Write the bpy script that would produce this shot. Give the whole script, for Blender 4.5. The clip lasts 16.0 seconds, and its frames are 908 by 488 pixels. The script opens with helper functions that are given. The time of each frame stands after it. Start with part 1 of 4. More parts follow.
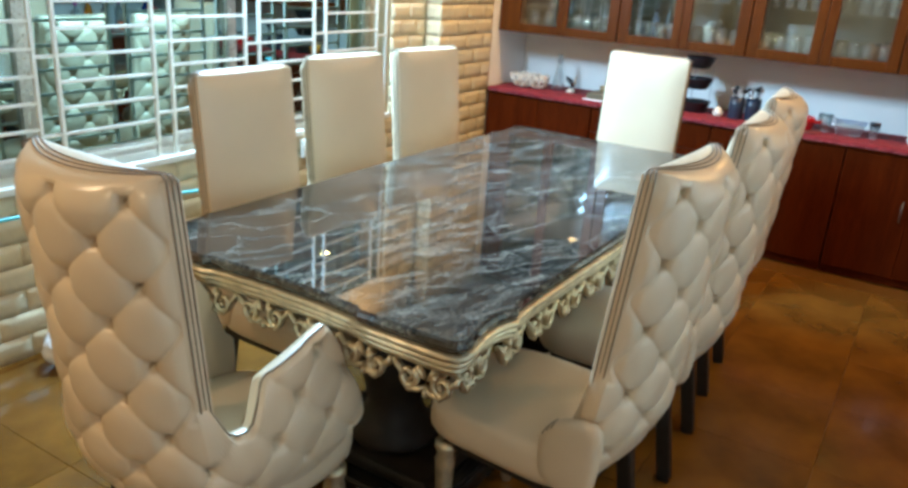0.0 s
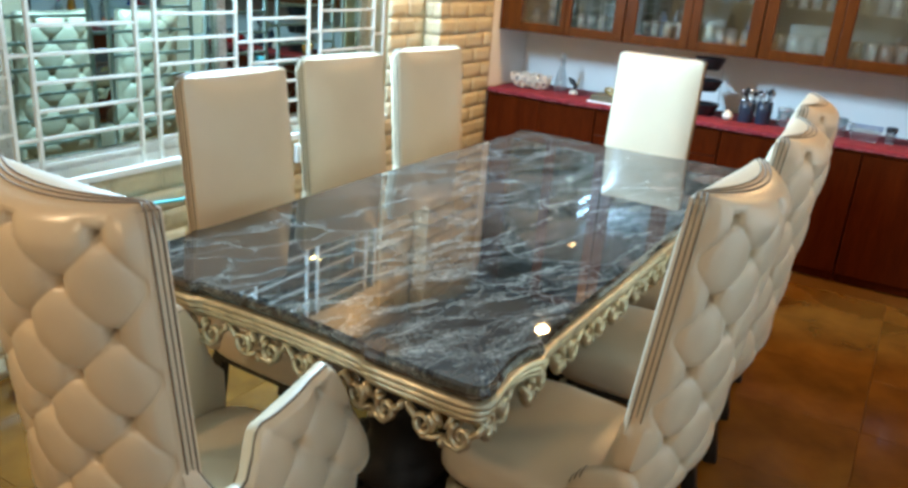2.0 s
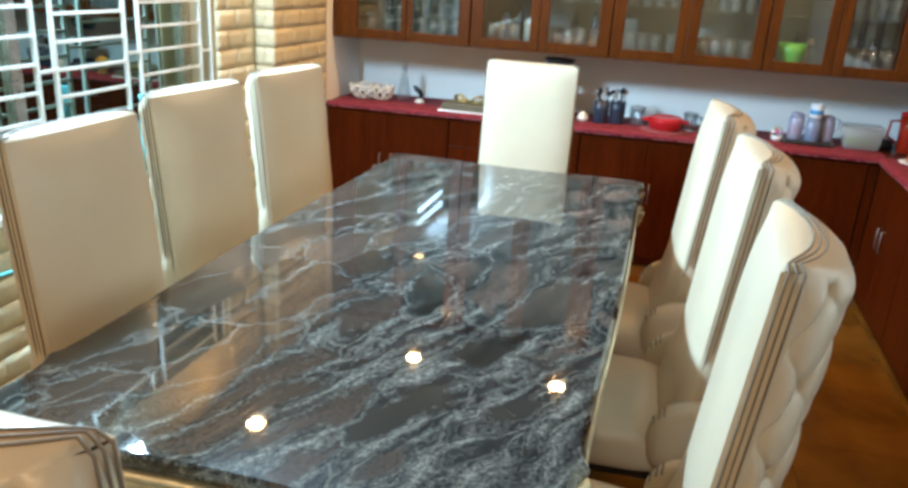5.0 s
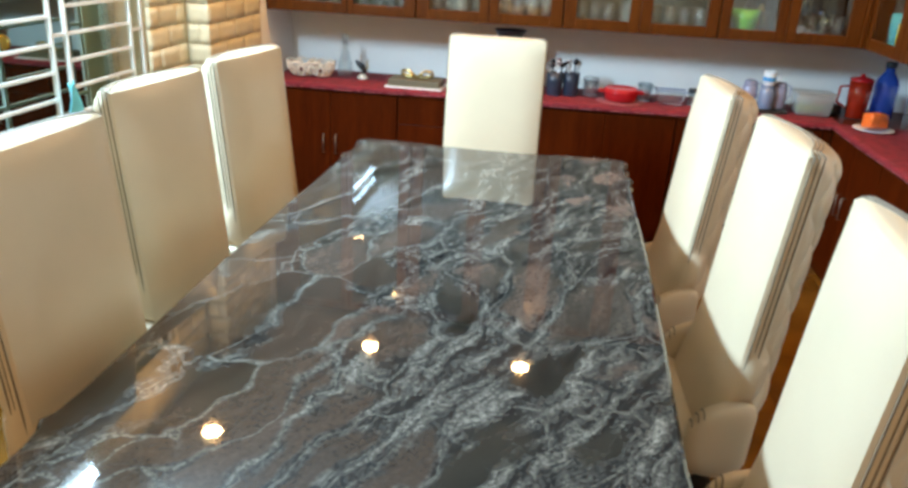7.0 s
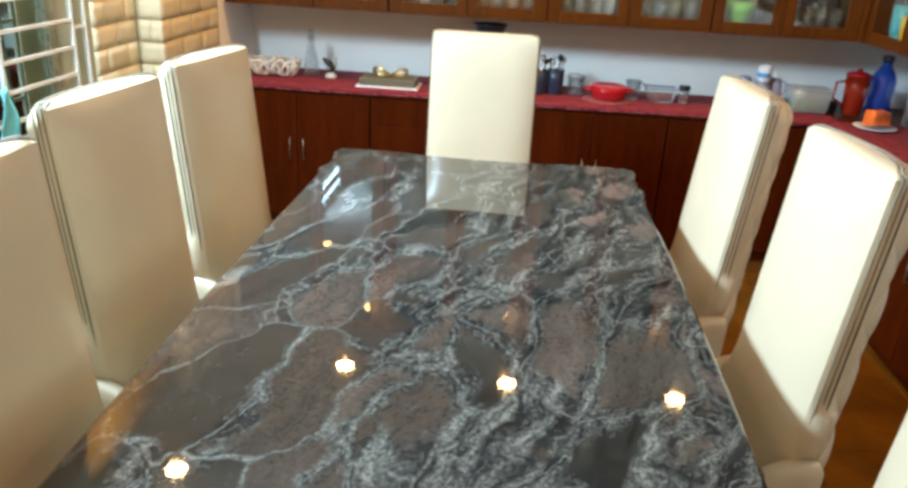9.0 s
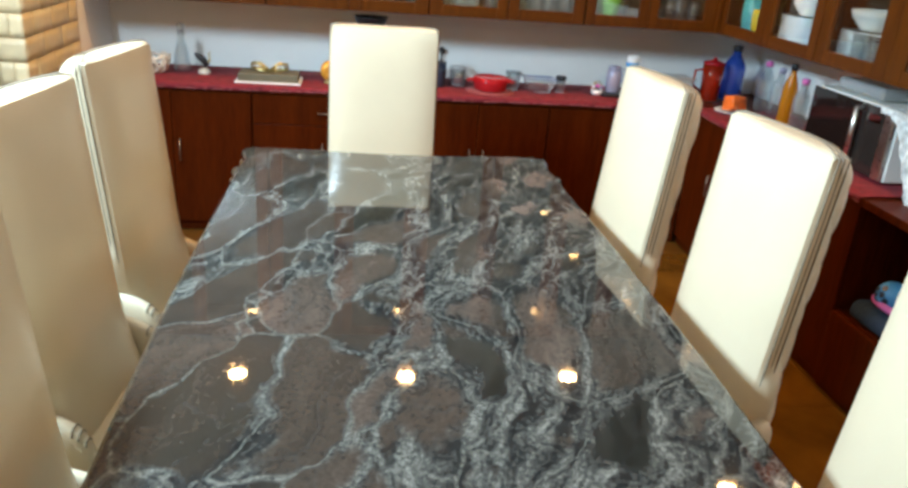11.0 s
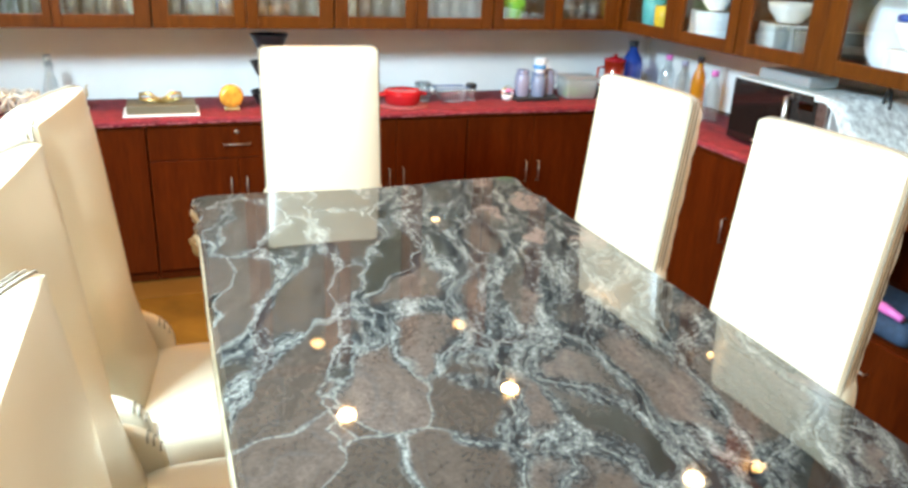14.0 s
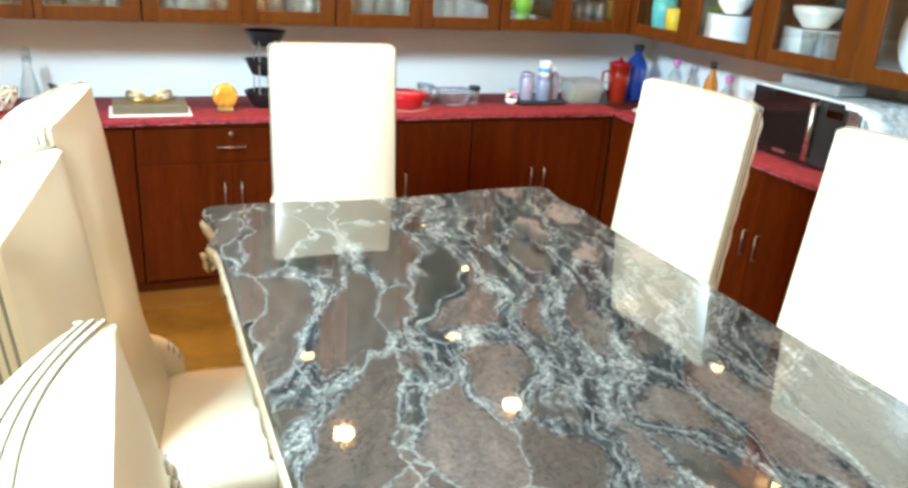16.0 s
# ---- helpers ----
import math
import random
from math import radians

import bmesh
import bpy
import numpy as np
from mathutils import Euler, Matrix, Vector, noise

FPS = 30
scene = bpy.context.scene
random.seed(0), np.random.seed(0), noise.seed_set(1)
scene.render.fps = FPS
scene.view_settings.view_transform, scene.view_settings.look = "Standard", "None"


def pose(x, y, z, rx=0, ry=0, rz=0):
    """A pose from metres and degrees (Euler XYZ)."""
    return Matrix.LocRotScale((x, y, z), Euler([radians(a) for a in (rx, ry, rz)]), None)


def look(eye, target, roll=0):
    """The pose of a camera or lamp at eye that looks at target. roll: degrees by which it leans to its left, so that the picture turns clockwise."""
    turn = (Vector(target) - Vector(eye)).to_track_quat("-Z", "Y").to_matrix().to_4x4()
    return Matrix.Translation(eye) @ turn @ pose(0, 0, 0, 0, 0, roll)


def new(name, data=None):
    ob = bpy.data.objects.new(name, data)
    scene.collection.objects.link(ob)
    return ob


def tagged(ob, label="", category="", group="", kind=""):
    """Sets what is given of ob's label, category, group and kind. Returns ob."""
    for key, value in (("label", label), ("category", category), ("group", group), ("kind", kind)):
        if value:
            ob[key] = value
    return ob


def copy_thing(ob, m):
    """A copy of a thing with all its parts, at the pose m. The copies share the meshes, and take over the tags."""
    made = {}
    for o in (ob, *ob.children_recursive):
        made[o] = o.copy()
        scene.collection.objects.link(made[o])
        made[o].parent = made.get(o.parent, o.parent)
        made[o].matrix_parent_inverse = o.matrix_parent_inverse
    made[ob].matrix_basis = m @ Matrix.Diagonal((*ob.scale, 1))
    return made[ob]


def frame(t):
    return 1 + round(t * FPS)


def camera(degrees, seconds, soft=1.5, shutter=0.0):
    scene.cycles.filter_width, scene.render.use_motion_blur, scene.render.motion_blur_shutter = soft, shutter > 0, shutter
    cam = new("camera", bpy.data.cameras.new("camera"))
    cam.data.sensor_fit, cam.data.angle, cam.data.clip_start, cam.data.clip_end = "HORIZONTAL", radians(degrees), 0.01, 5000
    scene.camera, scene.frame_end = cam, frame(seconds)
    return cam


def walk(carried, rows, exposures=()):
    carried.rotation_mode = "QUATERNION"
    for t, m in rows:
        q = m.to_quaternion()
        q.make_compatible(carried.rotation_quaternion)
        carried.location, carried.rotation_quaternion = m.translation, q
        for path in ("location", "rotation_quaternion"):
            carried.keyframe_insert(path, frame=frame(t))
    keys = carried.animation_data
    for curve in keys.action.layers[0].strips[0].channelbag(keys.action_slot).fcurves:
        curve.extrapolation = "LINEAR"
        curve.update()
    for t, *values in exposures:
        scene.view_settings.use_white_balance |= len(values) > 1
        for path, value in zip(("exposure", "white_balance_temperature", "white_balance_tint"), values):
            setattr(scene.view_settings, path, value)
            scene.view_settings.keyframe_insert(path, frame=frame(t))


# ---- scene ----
cam = camera(60.4, 16.0, 3.1)
PATH = [
    (0, (1.271, -1.281, 1.585), (0.308, 0.336, 0.908), 3.9),
    (0.5, (1.271, -1.289, 1.591), (0.306, 0.33, 0.924), 4.0),
    (1, (1.255, -1.282, 1.591), (0.323, 0.347, 0.9), 4.2),
    (1.5, (1.191, -1.23, 1.581), (0.242, 0.386, 0.882), 4.4),
    (2, (1.108, -1.136, 1.574), (0.17, 0.494, 0.892), 4.3),
    (2.5, (1.041, -1.075, 1.569), (0.138, 0.571, 0.879), 4.9),
    (3, (0.932, -1.057, 1.567), (0.147, 0.652, 0.885), 4.3),
    (3.5, (0.812, -1.065, 1.583), (0.119, 0.683, 0.901), 2.9),
    (4, (0.722, -1.05, 1.576), (0.123, 0.722, 0.869), 3.1),
    (4.5, (0.649, -0.965, 1.56), (0.122, 0.828, 0.848), 3.2),
    (4.7, (0.632, -0.926, 1.57), (0.119, 0.892, 0.912), 3.4),
    (6.8, (0.291, -0.756, 1.611), (0.056, 1.092, 0.882), 3.0),
    (7, (0.285, -0.734, 1.596), (0.044, 1.112, 0.866), 3.1),
    (7.5, (0.235, -0.655, 1.588), (-0.017, 1.192, 0.863), 3.4),
    (8, (0.208, -0.567, 1.578), (0.013, 1.29, 0.862), 3.8),
    (8.5, (0.17, -0.498, 1.572), (-0.013, 1.35, 0.831), 3.9),
    (9, (0.123, -0.438, 1.575), (-0.009, 1.414, 0.83), 3.2),
    (9.5, (0.089, -0.409, 1.569), (0.023, 1.449, 0.83), 3.6),
    (10, (0.04, -0.414, 1.571), (0.079, 1.446, 0.838), 3.6),
    (10.2, (0.014, -0.417, 1.568), (0.102, 1.437, 0.821), 3.9),
    (12.3, (-0.378, -0.439, 1.559), (0.072, 1.375, 0.848), 3.3),
    (12.5, (-0.391, -0.41, 1.554), (0.07, 1.407, 0.856), 3.1),
    (13, (-0.431, -0.323, 1.559), (0.073, 1.478, 0.851), 3.8),
    (13.5, (-0.481, -0.212, 1.561), (0.116, 1.56, 0.853), 3.2),
    (14, (-0.555, -0.107, 1.567), (0.111, 1.638, 0.85), 2.5),
    (14.5, (-0.625, -0.027, 1.553), (0.136, 1.677, 0.834), 3.2),
    (15, (-0.649, 0.006, 1.541), (0.134, 1.694, 0.811), 4.0),
    (15.5, (-0.667, 0.055, 1.534), (0.089, 1.76, 0.812), 4.4),
    (16, (-0.678, 0.136, 1.525), (0.077, 1.849, 0.819), 3.8),
]
EXPOSURES = [(0, 0.45, 6950, 14), (4.5, 0.38, 7250, 15), (7, 0.31, 8150, 20), (10, 0.22, 8500, 21), (12.5, 0.20, 8550, 21), (13.5, 0.74, 8550, 21), (14.5, 1.14, 8550, 20), (16, 1.04, 8400, 19)]
walk(cam, [(t, look(eye, target, roll)) for t, eye, target, roll in PATH], EXPOSURES)

# ---- light ----
CEIL = 2.4
world = bpy.data.worlds.new("world")
scene.world = world
world.use_nodes = True
world.node_tree.nodes["Background"].inputs[0].default_value = (0.6, 0.75, 1.0, 1)
world.node_tree.nodes["Background"].inputs[1].default_value = 0.25


def lamp(name, kind, power, colour, m, **kw):
    data = bpy.data.lights.new(name, kind)
    data.energy, data.color = power, colour
    for key, value in kw.items():
        if key == "size":
            data.shape, data.size = "DISK", value
        elif key == "size_y":
            data.shape, data.size_y = "RECTANGLE", value
        elif key == "radius":
            data.shadow_soft_size = value
        elif key == "spread":
            data.spread = value
    ob = new(name, data)
    ob.matrix_world = m
    return ob


WARM, REAR_FILL, COOL = (1.0, 0.63, 0.27), (1.0, 0.74, 0.46), (0.40, 0.77, 1.15)
# Four downlights, two unseen rear fills, two unseen ones at right added for warmth.
SPOTS_AND_FILLS = [(-0.72, 3.32), (0.19, 3.29), (1.11, 3.29), (-1.26, 2.31), (-0.75, -1.3), (0.6, -2.3), (1.62, 2.31), (1.62, 1.3)]
for px, py in SPOTS_AND_FILLS:
    lamp("downlight_lamp", "AREA", 10.5 if py < 0 else 5.8 if px > 1.5 else 8.0, REAR_FILL if py < 0 else WARM, pose(px, py, CEIL - 0.004), size=0.085)
for tz in (2.20, 2.32):
    lamp("tube_lamp", "AREA", 72, COOL, pose(-1.48, 1.3, tz, 0, -60, 0), size=0.035, size_y=0.78)

# ---- materials ----


class Mat:
    """A node material with a few short ways to build it."""

    def __init__(self, name):
        self.m = bpy.data.materials.new(name)
        self.m.use_nodes = True
        self.nt = self.m.node_tree
        self.b = self.nt.nodes["Principled BSDF"]

    def node(self, kind, **kw):
        n = self.nt.nodes.new(kind)
        for k, v in kw.items():
            n.inputs[k].default_value = v
        return n

    def link(self, a, b):
        self.nt.links.new(a, b)

    def coords(self, scale=(1, 1, 1)):
        c, mp = self.node("ShaderNodeTexCoord"), self.node("ShaderNodeMapping")
        mp.inputs["Scale"].default_value = scale
        self.link(c.outputs["Object"], mp.inputs["Vector"])
        return mp.outputs[0]

    def noise(self, vec, scale, detail=4, rough=0.55, distortion=0.0):
        n = self.node("ShaderNodeTexNoise", Scale=scale, Detail=detail, Roughness=rough, Distortion=distortion)
        self.link(vec, n.inputs["Vector"])
        return n.outputs["Fac"]

    def ramp(self, fac, stops):
        r = self.node("ShaderNodeValToRGB")
        while len(r.color_ramp.elements) < len(stops):
            r.color_ramp.elements.new(0.5)
        for e, (p, c) in zip(r.color_ramp.elements, stops):
            e.position, e.color = p, (*c, 1)
        self.link(fac, r.inputs[0])
        return r.outputs[0]

    def mix(self, fac, a, b, blend="MIX"):
        x = self.node("ShaderNodeMix")
        x.data_type, x.blend_type = "RGBA", blend
        for val, idx in ((fac, 0), (a, 6), (b, 7)):
            if hasattr(val, "is_output"):
                self.link(val, x.inputs[idx])
            else:
                x.inputs[idx].default_value = val if idx == 0 else (*val, 1)
        return x.outputs[2]

    def bump(self, height, strength=0.2, distance=0.01):
        bp = self.node("ShaderNodeBump", Strength=strength, Distance=distance)
        self.link(height, bp.inputs["Height"])
        self.link(bp.outputs[0], self.b.inputs["Normal"])

    def set(self, **kw):
        for k, v in kw.items():
            self.b.inputs[k.replace("_", " ")].default_value = v
        return self


def plain(name, colour, rough=0.5, metal=0.0, vary=0.12, scale=6.0, bump=0.05, fine=60.0, coat=0.0, spread=0.0):
    """A colour with soft stains at one scale and grain at another."""
    k = Mat(name)
    v = k.coords()
    lo = tuple(c * (1 - vary) for c in colour)
    hi = tuple(min(1, c * (1 + vary)) for c in colour)
    base = k.ramp(k.noise(v, scale, 5), [(0.3, lo), (0.7, hi)])
    if spread:
        info = k.node("ShaderNodeObjectInfo")
        tone = k.ramp(info.outputs["Random"], [(0, (1 - spread,) * 3), (1, (1 + spread,) * 3)])
        base = k.mix(1.0, base, tone, "MULTIPLY")
    k.link(base, k.b.inputs["Base Color"])
    r = k.node("ShaderNodeMapRange")
    k.link(k.noise(v, scale * 3, 4), r.inputs[0])
    r.inputs[3].default_value, r.inputs[4].default_value = rough * 0.8, min(1, rough * 1.25)
    k.link(r.outputs[0], k.b.inputs["Roughness"])
    k.set(Metallic=metal, Coat_Weight=coat)
    if bump:
        k.bump(k.noise(v, fine, 3), bump, 0.004)
    return k.m


def wood(name, dark, light, rough=0.3, axis=2, gloss=0.16):
    k = Mat(name)
    sc = [14, 14, 14]
    sc[axis] = 1.1
    v = k.coords(tuple(sc))
    g = k.noise(v, 1.6, 7, 0.6, 0.8)
    fine = k.noise(v, 9, 3)
    base = k.ramp(g, [(0.25, dark), (0.75, light)])
    base = k.mix(0.35, base, k.ramp(fine, [(0.35, dark), (0.65, light)]))
    k.link(base, k.b.inputs["Base Color"])
    k.set(Roughness=rough, Coat_Weight=gloss / 4, Coat_Roughness=0.15, Specular_IOR_Level=gloss)
    k.bump(fine, 0.08, 0.003)
    return k.m


def leather(name, colour):
    k = Mat(name)
    v = k.coords()
    base = k.ramp(k.noise(v, 4, 4), [(0.3, tuple(c * 0.93 for c in colour)), (0.7, colour)])
    k.link(base, k.b.inputs["Base Color"])
    vor = k.node("ShaderNodeTexVoronoi", Scale=260.0)
    k.link(v, vor.inputs["Vector"])
    k.bump(vor.outputs["Distance"], 0.06, 0.002)
    k.set(Roughness=0.30, Specular_IOR_Level=0.6, Coat_Weight=0.15, Coat_Roughness=0.25)
    return k.m


def stone_top(name):
    """Polished dark marble: dark and brown lenses parted by grainy, finely banded grey seams and pale veins."""
    k = Mat(name)
    v = k.coords()

    def warped(src, scale, amount, rough=0.55):
        warp = k.node("ShaderNodeTexNoise", Scale=scale, Detail=4.0, Roughness=rough)
        k.link(src, warp.inputs["Vector"])
        off, scl, add = k.node("ShaderNodeVectorMath"), k.node("ShaderNodeVectorMath"), k.node("ShaderNodeVectorMath")
        off.operation, scl.operation = "SUBTRACT", "SCALE"
        k.link(warp.outputs["Color"], off.inputs[0])
        off.inputs[1].default_value = (0.5, 0.5, 0.5)
        k.link(off.outputs[0], scl.inputs[0])
        scl.inputs[3].default_value = amount
        k.link(src, add.inputs[0])
        k.link(scl.outputs[0], add.inputs[1])
        return add.outputs[0]

    def calc(op, a, b=None):
        n = k.node("ShaderNodeMath")
        n.operation = op
        for idx, val in enumerate((a, b)):
            if val is None:
                continue
            if hasattr(val, "is_output"):
                k.link(val, n.inputs[idx])
            else:
                n.inputs[idx].default_value = val
        return n.outputs[0]

    def flow(src, along):
        turn, stretch = k.node("ShaderNodeMapping"), k.node("ShaderNodeMapping")
        turn.inputs["Rotation"].default_value = (0, 0, radians(-70))
        stretch.inputs["Scale"].default_value = (along, 1.0, 1.0)
        k.link(src, turn.inputs["Vector"])
        k.link(turn.outputs[0], stretch.inputs["Vector"])
        return stretch.outputs[0]

    large = warped(v, 1.4, 0.40)
    w, fibre = flow(warped(large, 4.5, 0.08), 0.34), flow(warped(large, 3.0, 0.05), 0.13)

    def lenses(scale):
        cell, edge = k.node("ShaderNodeTexVoronoi", Scale=scale), k.node("ShaderNodeTexVoronoi", Scale=scale)
        edge.feature = "DISTANCE_TO_EDGE"
        k.link(w, cell.inputs["Vector"])
        k.link(w, edge.inputs["Vector"])
        sep = k.node("ShaderNodeSeparateColor")
        k.link(cell.outputs["Color"], sep.inputs[0])
        return sep.outputs[0], edge.outputs["Distance"]

    pick, d = lenses(8.2)
    pick2, d2 = lenses(14.0)
    grain = k.noise(v, 125, 6, 0.75)
    streak = k.noise(fibre, 30, 8, 0.70, 0.0)
    tone = calc("ADD", calc("MULTIPLY", pick, 0.50), calc("ADD", calc("MULTIPLY", k.noise(w, 4.0, 4), 0.45), calc("MULTIPLY", pick2, 0.08)))
    body = k.ramp(tone, [(0.24, (0.006, 0.007, 0.006)), (0.38, (0.020, 0.019, 0.014)), (0.48, (0.042, 0.030, 0.022)), (0.70, (0.055, 0.038, 0.028)), (0.92, (0.098, 0.070, 0.054))])
    sides = k.node("ShaderNodeSeparateXYZ")
    k.link(v, sides.inputs[0])
    drift = calc("ADD", calc("ADD", sides.outputs[0], calc("MULTIPLY", sides.outputs[1], 0.10)), calc("MULTIPLY", calc("SUBTRACT", k.noise(fibre, 3.0, 4), 0.5), 1.3))
    ground = k.ramp(k.noise(fibre, 7.0, 5), [(0.40, (0.020, 0.022, 0.018)), (0.50, (0.075, 0.070, 0.057)), (0.62, (0.165, 0.120, 0.097))])
    body = k.mix(k.ramp(drift, [(0.0, (0, 0, 0)), (0.42, (0.85,) * 3)]), body, ground)
    body = k.mix(0.6, body, k.mix(1.0, body, k.ramp(calc("ADD", calc("MULTIPLY", grain, 0.6), calc("MULTIPLY", streak, 0.4)), [(0.38, (0.35,) * 3), (0.64, (1.9,) * 3)]), "MULTIPLY"))
    across = calc("MULTIPLY", calc("ADD", sides.outputs[0], calc("MULTIPLY", sides.outputs[1], 0.10)), 0.17)
    lines = calc("SINE", calc("ADD", calc("MULTIPLY", d, 105.0), calc("ADD", calc("MULTIPLY", streak, 11.0), calc("MULTIPLY", k.noise(w, 6.0, 3), 9.0))))
    banding = calc("ADD", calc("MULTIPLY", lines, 0.022), calc("ADD", calc("MULTIPLY", grain, 0.46), calc("MULTIPLY", streak, 0.68)))
    band = k.ramp(banding, [(0.43, (0.003, 0.004, 0.0045)), (0.53, (0.020, 0.021, 0.020)), (0.62, (0.088, 0.086, 0.074)), (0.76, (0.31, 0.295, 0.25))])
    wide = calc("SUBTRACT", calc("ADD", d, calc("MULTIPLY", calc("SUBTRACT", k.noise(w, 5.0, 5), 0.56), 0.75)), across)
    amount = k.ramp(wide, [(0.04, (1, 1, 1)), (0.12, (0, 0, 0))])
    base = k.mix(amount, body, band)
    rim = k.ramp(calc("ADD", d, calc("MULTIPLY", grain, 0.05)), [(0.032, (0.60,) * 3), (0.048, (0, 0, 0))])
    base = k.mix(rim, base, k.ramp(grain, [(0.40, (0.04, 0.039, 0.034)), (0.60, (0.26, 0.25, 0.21))]))
    strand = k.ramp(calc("ADD", d2, calc("MULTIPLY", streak, 0.12)), [(0.062, (0.3,) * 3), (0.085, (0, 0, 0))])
    base = k.mix(strand, base, (0.055, 0.054, 0.050))
    k.link(base, k.b.inputs["Base Color"])
    k.set(Roughness=0.03, Specular_IOR_Level=0.75)
    return k.m


def glass(name, tint=(1, 1, 1), rough=0.0, mixed=0.12, sheen=(1, 1, 1), body=0.0, colour=(0.8, 0.85, 0.86)):
    """Thin glass: mostly clear, with a sharp reflection that grows at grazing angles; body: the share of milky scatter."""
    k = Mat(name)
    out = k.nt.nodes["Material Output"]
    tr, gl, mx, fr = k.node("ShaderNodeBsdfTransparent"), k.node("ShaderNodeBsdfGlossy"), k.node("ShaderNodeMixShader"), k.node("ShaderNodeLayerWeight", Blend=0.5)
    tr.inputs[0].default_value = (*tint, 1)
    gl.inputs["Roughness"].default_value = rough
    gl.inputs[0].default_value = (*sheen, 1)
    inner = tr.outputs[0]
    if body:
        di, tl, m1, m2 = k.node("ShaderNodeBsdfDiffuse"), k.node("ShaderNodeBsdfTranslucent"), k.node("ShaderNodeMixShader"), k.node("ShaderNodeMixShader")
        di.inputs[0].default_value = tl.inputs[0].default_value = (*colour, 1)
        m1.inputs[0].default_value, m2.inputs[0].default_value = 0.4, body
        k.link(di.outputs[0], m1.inputs[1])
        k.link(tl.outputs[0], m1.inputs[2])
        k.link(inner, m2.inputs[1])
        k.link(m1.outputs[0], m2.inputs[2])
        inner = m2.outputs[0]
    ad = k.node("ShaderNodeMath")
    ad.operation, ad.use_clamp = "ADD", True
    ad.inputs[1].default_value = mixed + 0.03
    pw = k.node("ShaderNodeMath")
    pw.operation = "POWER"
    pw.inputs[1].default_value = 4.5
    k.link(fr.outputs["Facing"], pw.inputs[0])
    k.link(pw.outputs[0], ad.inputs[0])
    k.link(ad.outputs[0], mx.inputs[0])
    k.link(inner, mx.inputs[1])
    k.link(gl.outputs[0], mx.inputs[2])
    k.link(mx.outputs[0], out.inputs[0])
    return k.m


LEATHER = leather("beige_leather", (0.73, 0.585, 0.405))
SEAM = plain("seam_thread", (0.22, 0.17, 0.12), 0.6)
GOLD = plain("champagne_gold", (0.60, 0.51, 0.34), 0.32, 0.75, 0.3, 18, 0.25, 90)
DARKGOLD = plain("antique_bronze", (0.018, 0.013, 0.009), 0.5, 0.15, 0.35, 14, 0.2, 80)
BLACK = plain("black_lacquer", (0.02, 0.018, 0.016), 0.2)
STONE = stone_top("polished_marble")
MAHOGANY = wood("mahogany", (0.042, 0.0052, 0.0010), (0.108, 0.0160, 0.0023), 0.36, gloss=0.05)
TEAK = wood("teak", (0.050, 0.0112, 0.0015), (0.128, 0.036, 0.004), 0.34)
FLOORTILE = plain("amber_floor_tile", (0.155, 0.064, 0.010), 0.17, 0, 0.42, 3.2, 0.02, 40, 0.12, 0.06)
GROUT = plain("floor_grout", (0.14, 0.058, 0.011), 0.3)
WALLTILE = plain("cream_wall_tile", (0.68, 0.59, 0.39), 0.42, 0, 0.12, 12, 0.35, 46, 0, 0.10)
WALLGROUT = plain("wall_grout", (0.64, 0.56, 0.37), 0.8)
# Ceiling stays out of view; its colour is darkened to bounce less light.
CEILDIM = plain("ceiling_paint", (0.55, 0.53, 0.50), 0.7, 0, 0.03, 3)
PAINT = plain("white_paint", (0.92, 0.92, 0.87), 0.6, 0, 0.03, 3)
FRAMEWHITE = plain("white_enamel", (0.78, 0.80, 0.74), 0.35, 0, 0.04)
DARKGLASS = glass("tinted_glass", (0.10, 0.17, 0.15), 0.01, 0.36, (0.72, 0.95, 0.88))
CLEAR = glass("clear_glass", (0.93, 0.97, 0.97), 0.0, 0.06)
TUMBLER = glass("tumbler_glass", (0.84, 0.93, 0.95), 0.02, 0.20, body=0.06)
CLOTH = plain("crimson_cloth", (0.21, 0.012, 0.022), 0.85, 0, 0.35, 26, 0.5, 160)
LACE = plain("pink_lace", (0.33, 0.075, 0.08), 0.85, 0, 0.5, 60, 0.6, 200)
STEEL = plain("brushed_steel", (0.62, 0.61, 0.58), 0.28, 1.0, 0.08, 30)

# ---- mesh helpers ----


def part(name, bm, material, parent=None, label="", smooth=False):
    """Links a bmesh as one mesh object, under a thing or a part."""
    me = bpy.data.meshes.new(name)
    bm.to_mesh(me)
    bm.free()
    if smooth:
        me.polygons.foreach_set("use_smooth", [True] * len(me.polygons))
    for m in material if isinstance(material, (list, tuple)) else [material]:
        me.materials.append(m)
    ob = new(name, me)
    ob.parent = parent
    if label:
        tagged(ob, label)
    return ob


def twin(ob, parent, m):
    """Another object on the same mesh."""
    o = new(ob.name.split(".")[0], ob.data)
    o.parent = parent
    o.matrix_basis = m
    if "label" in ob:
        o["label"] = ob["label"]
    return o


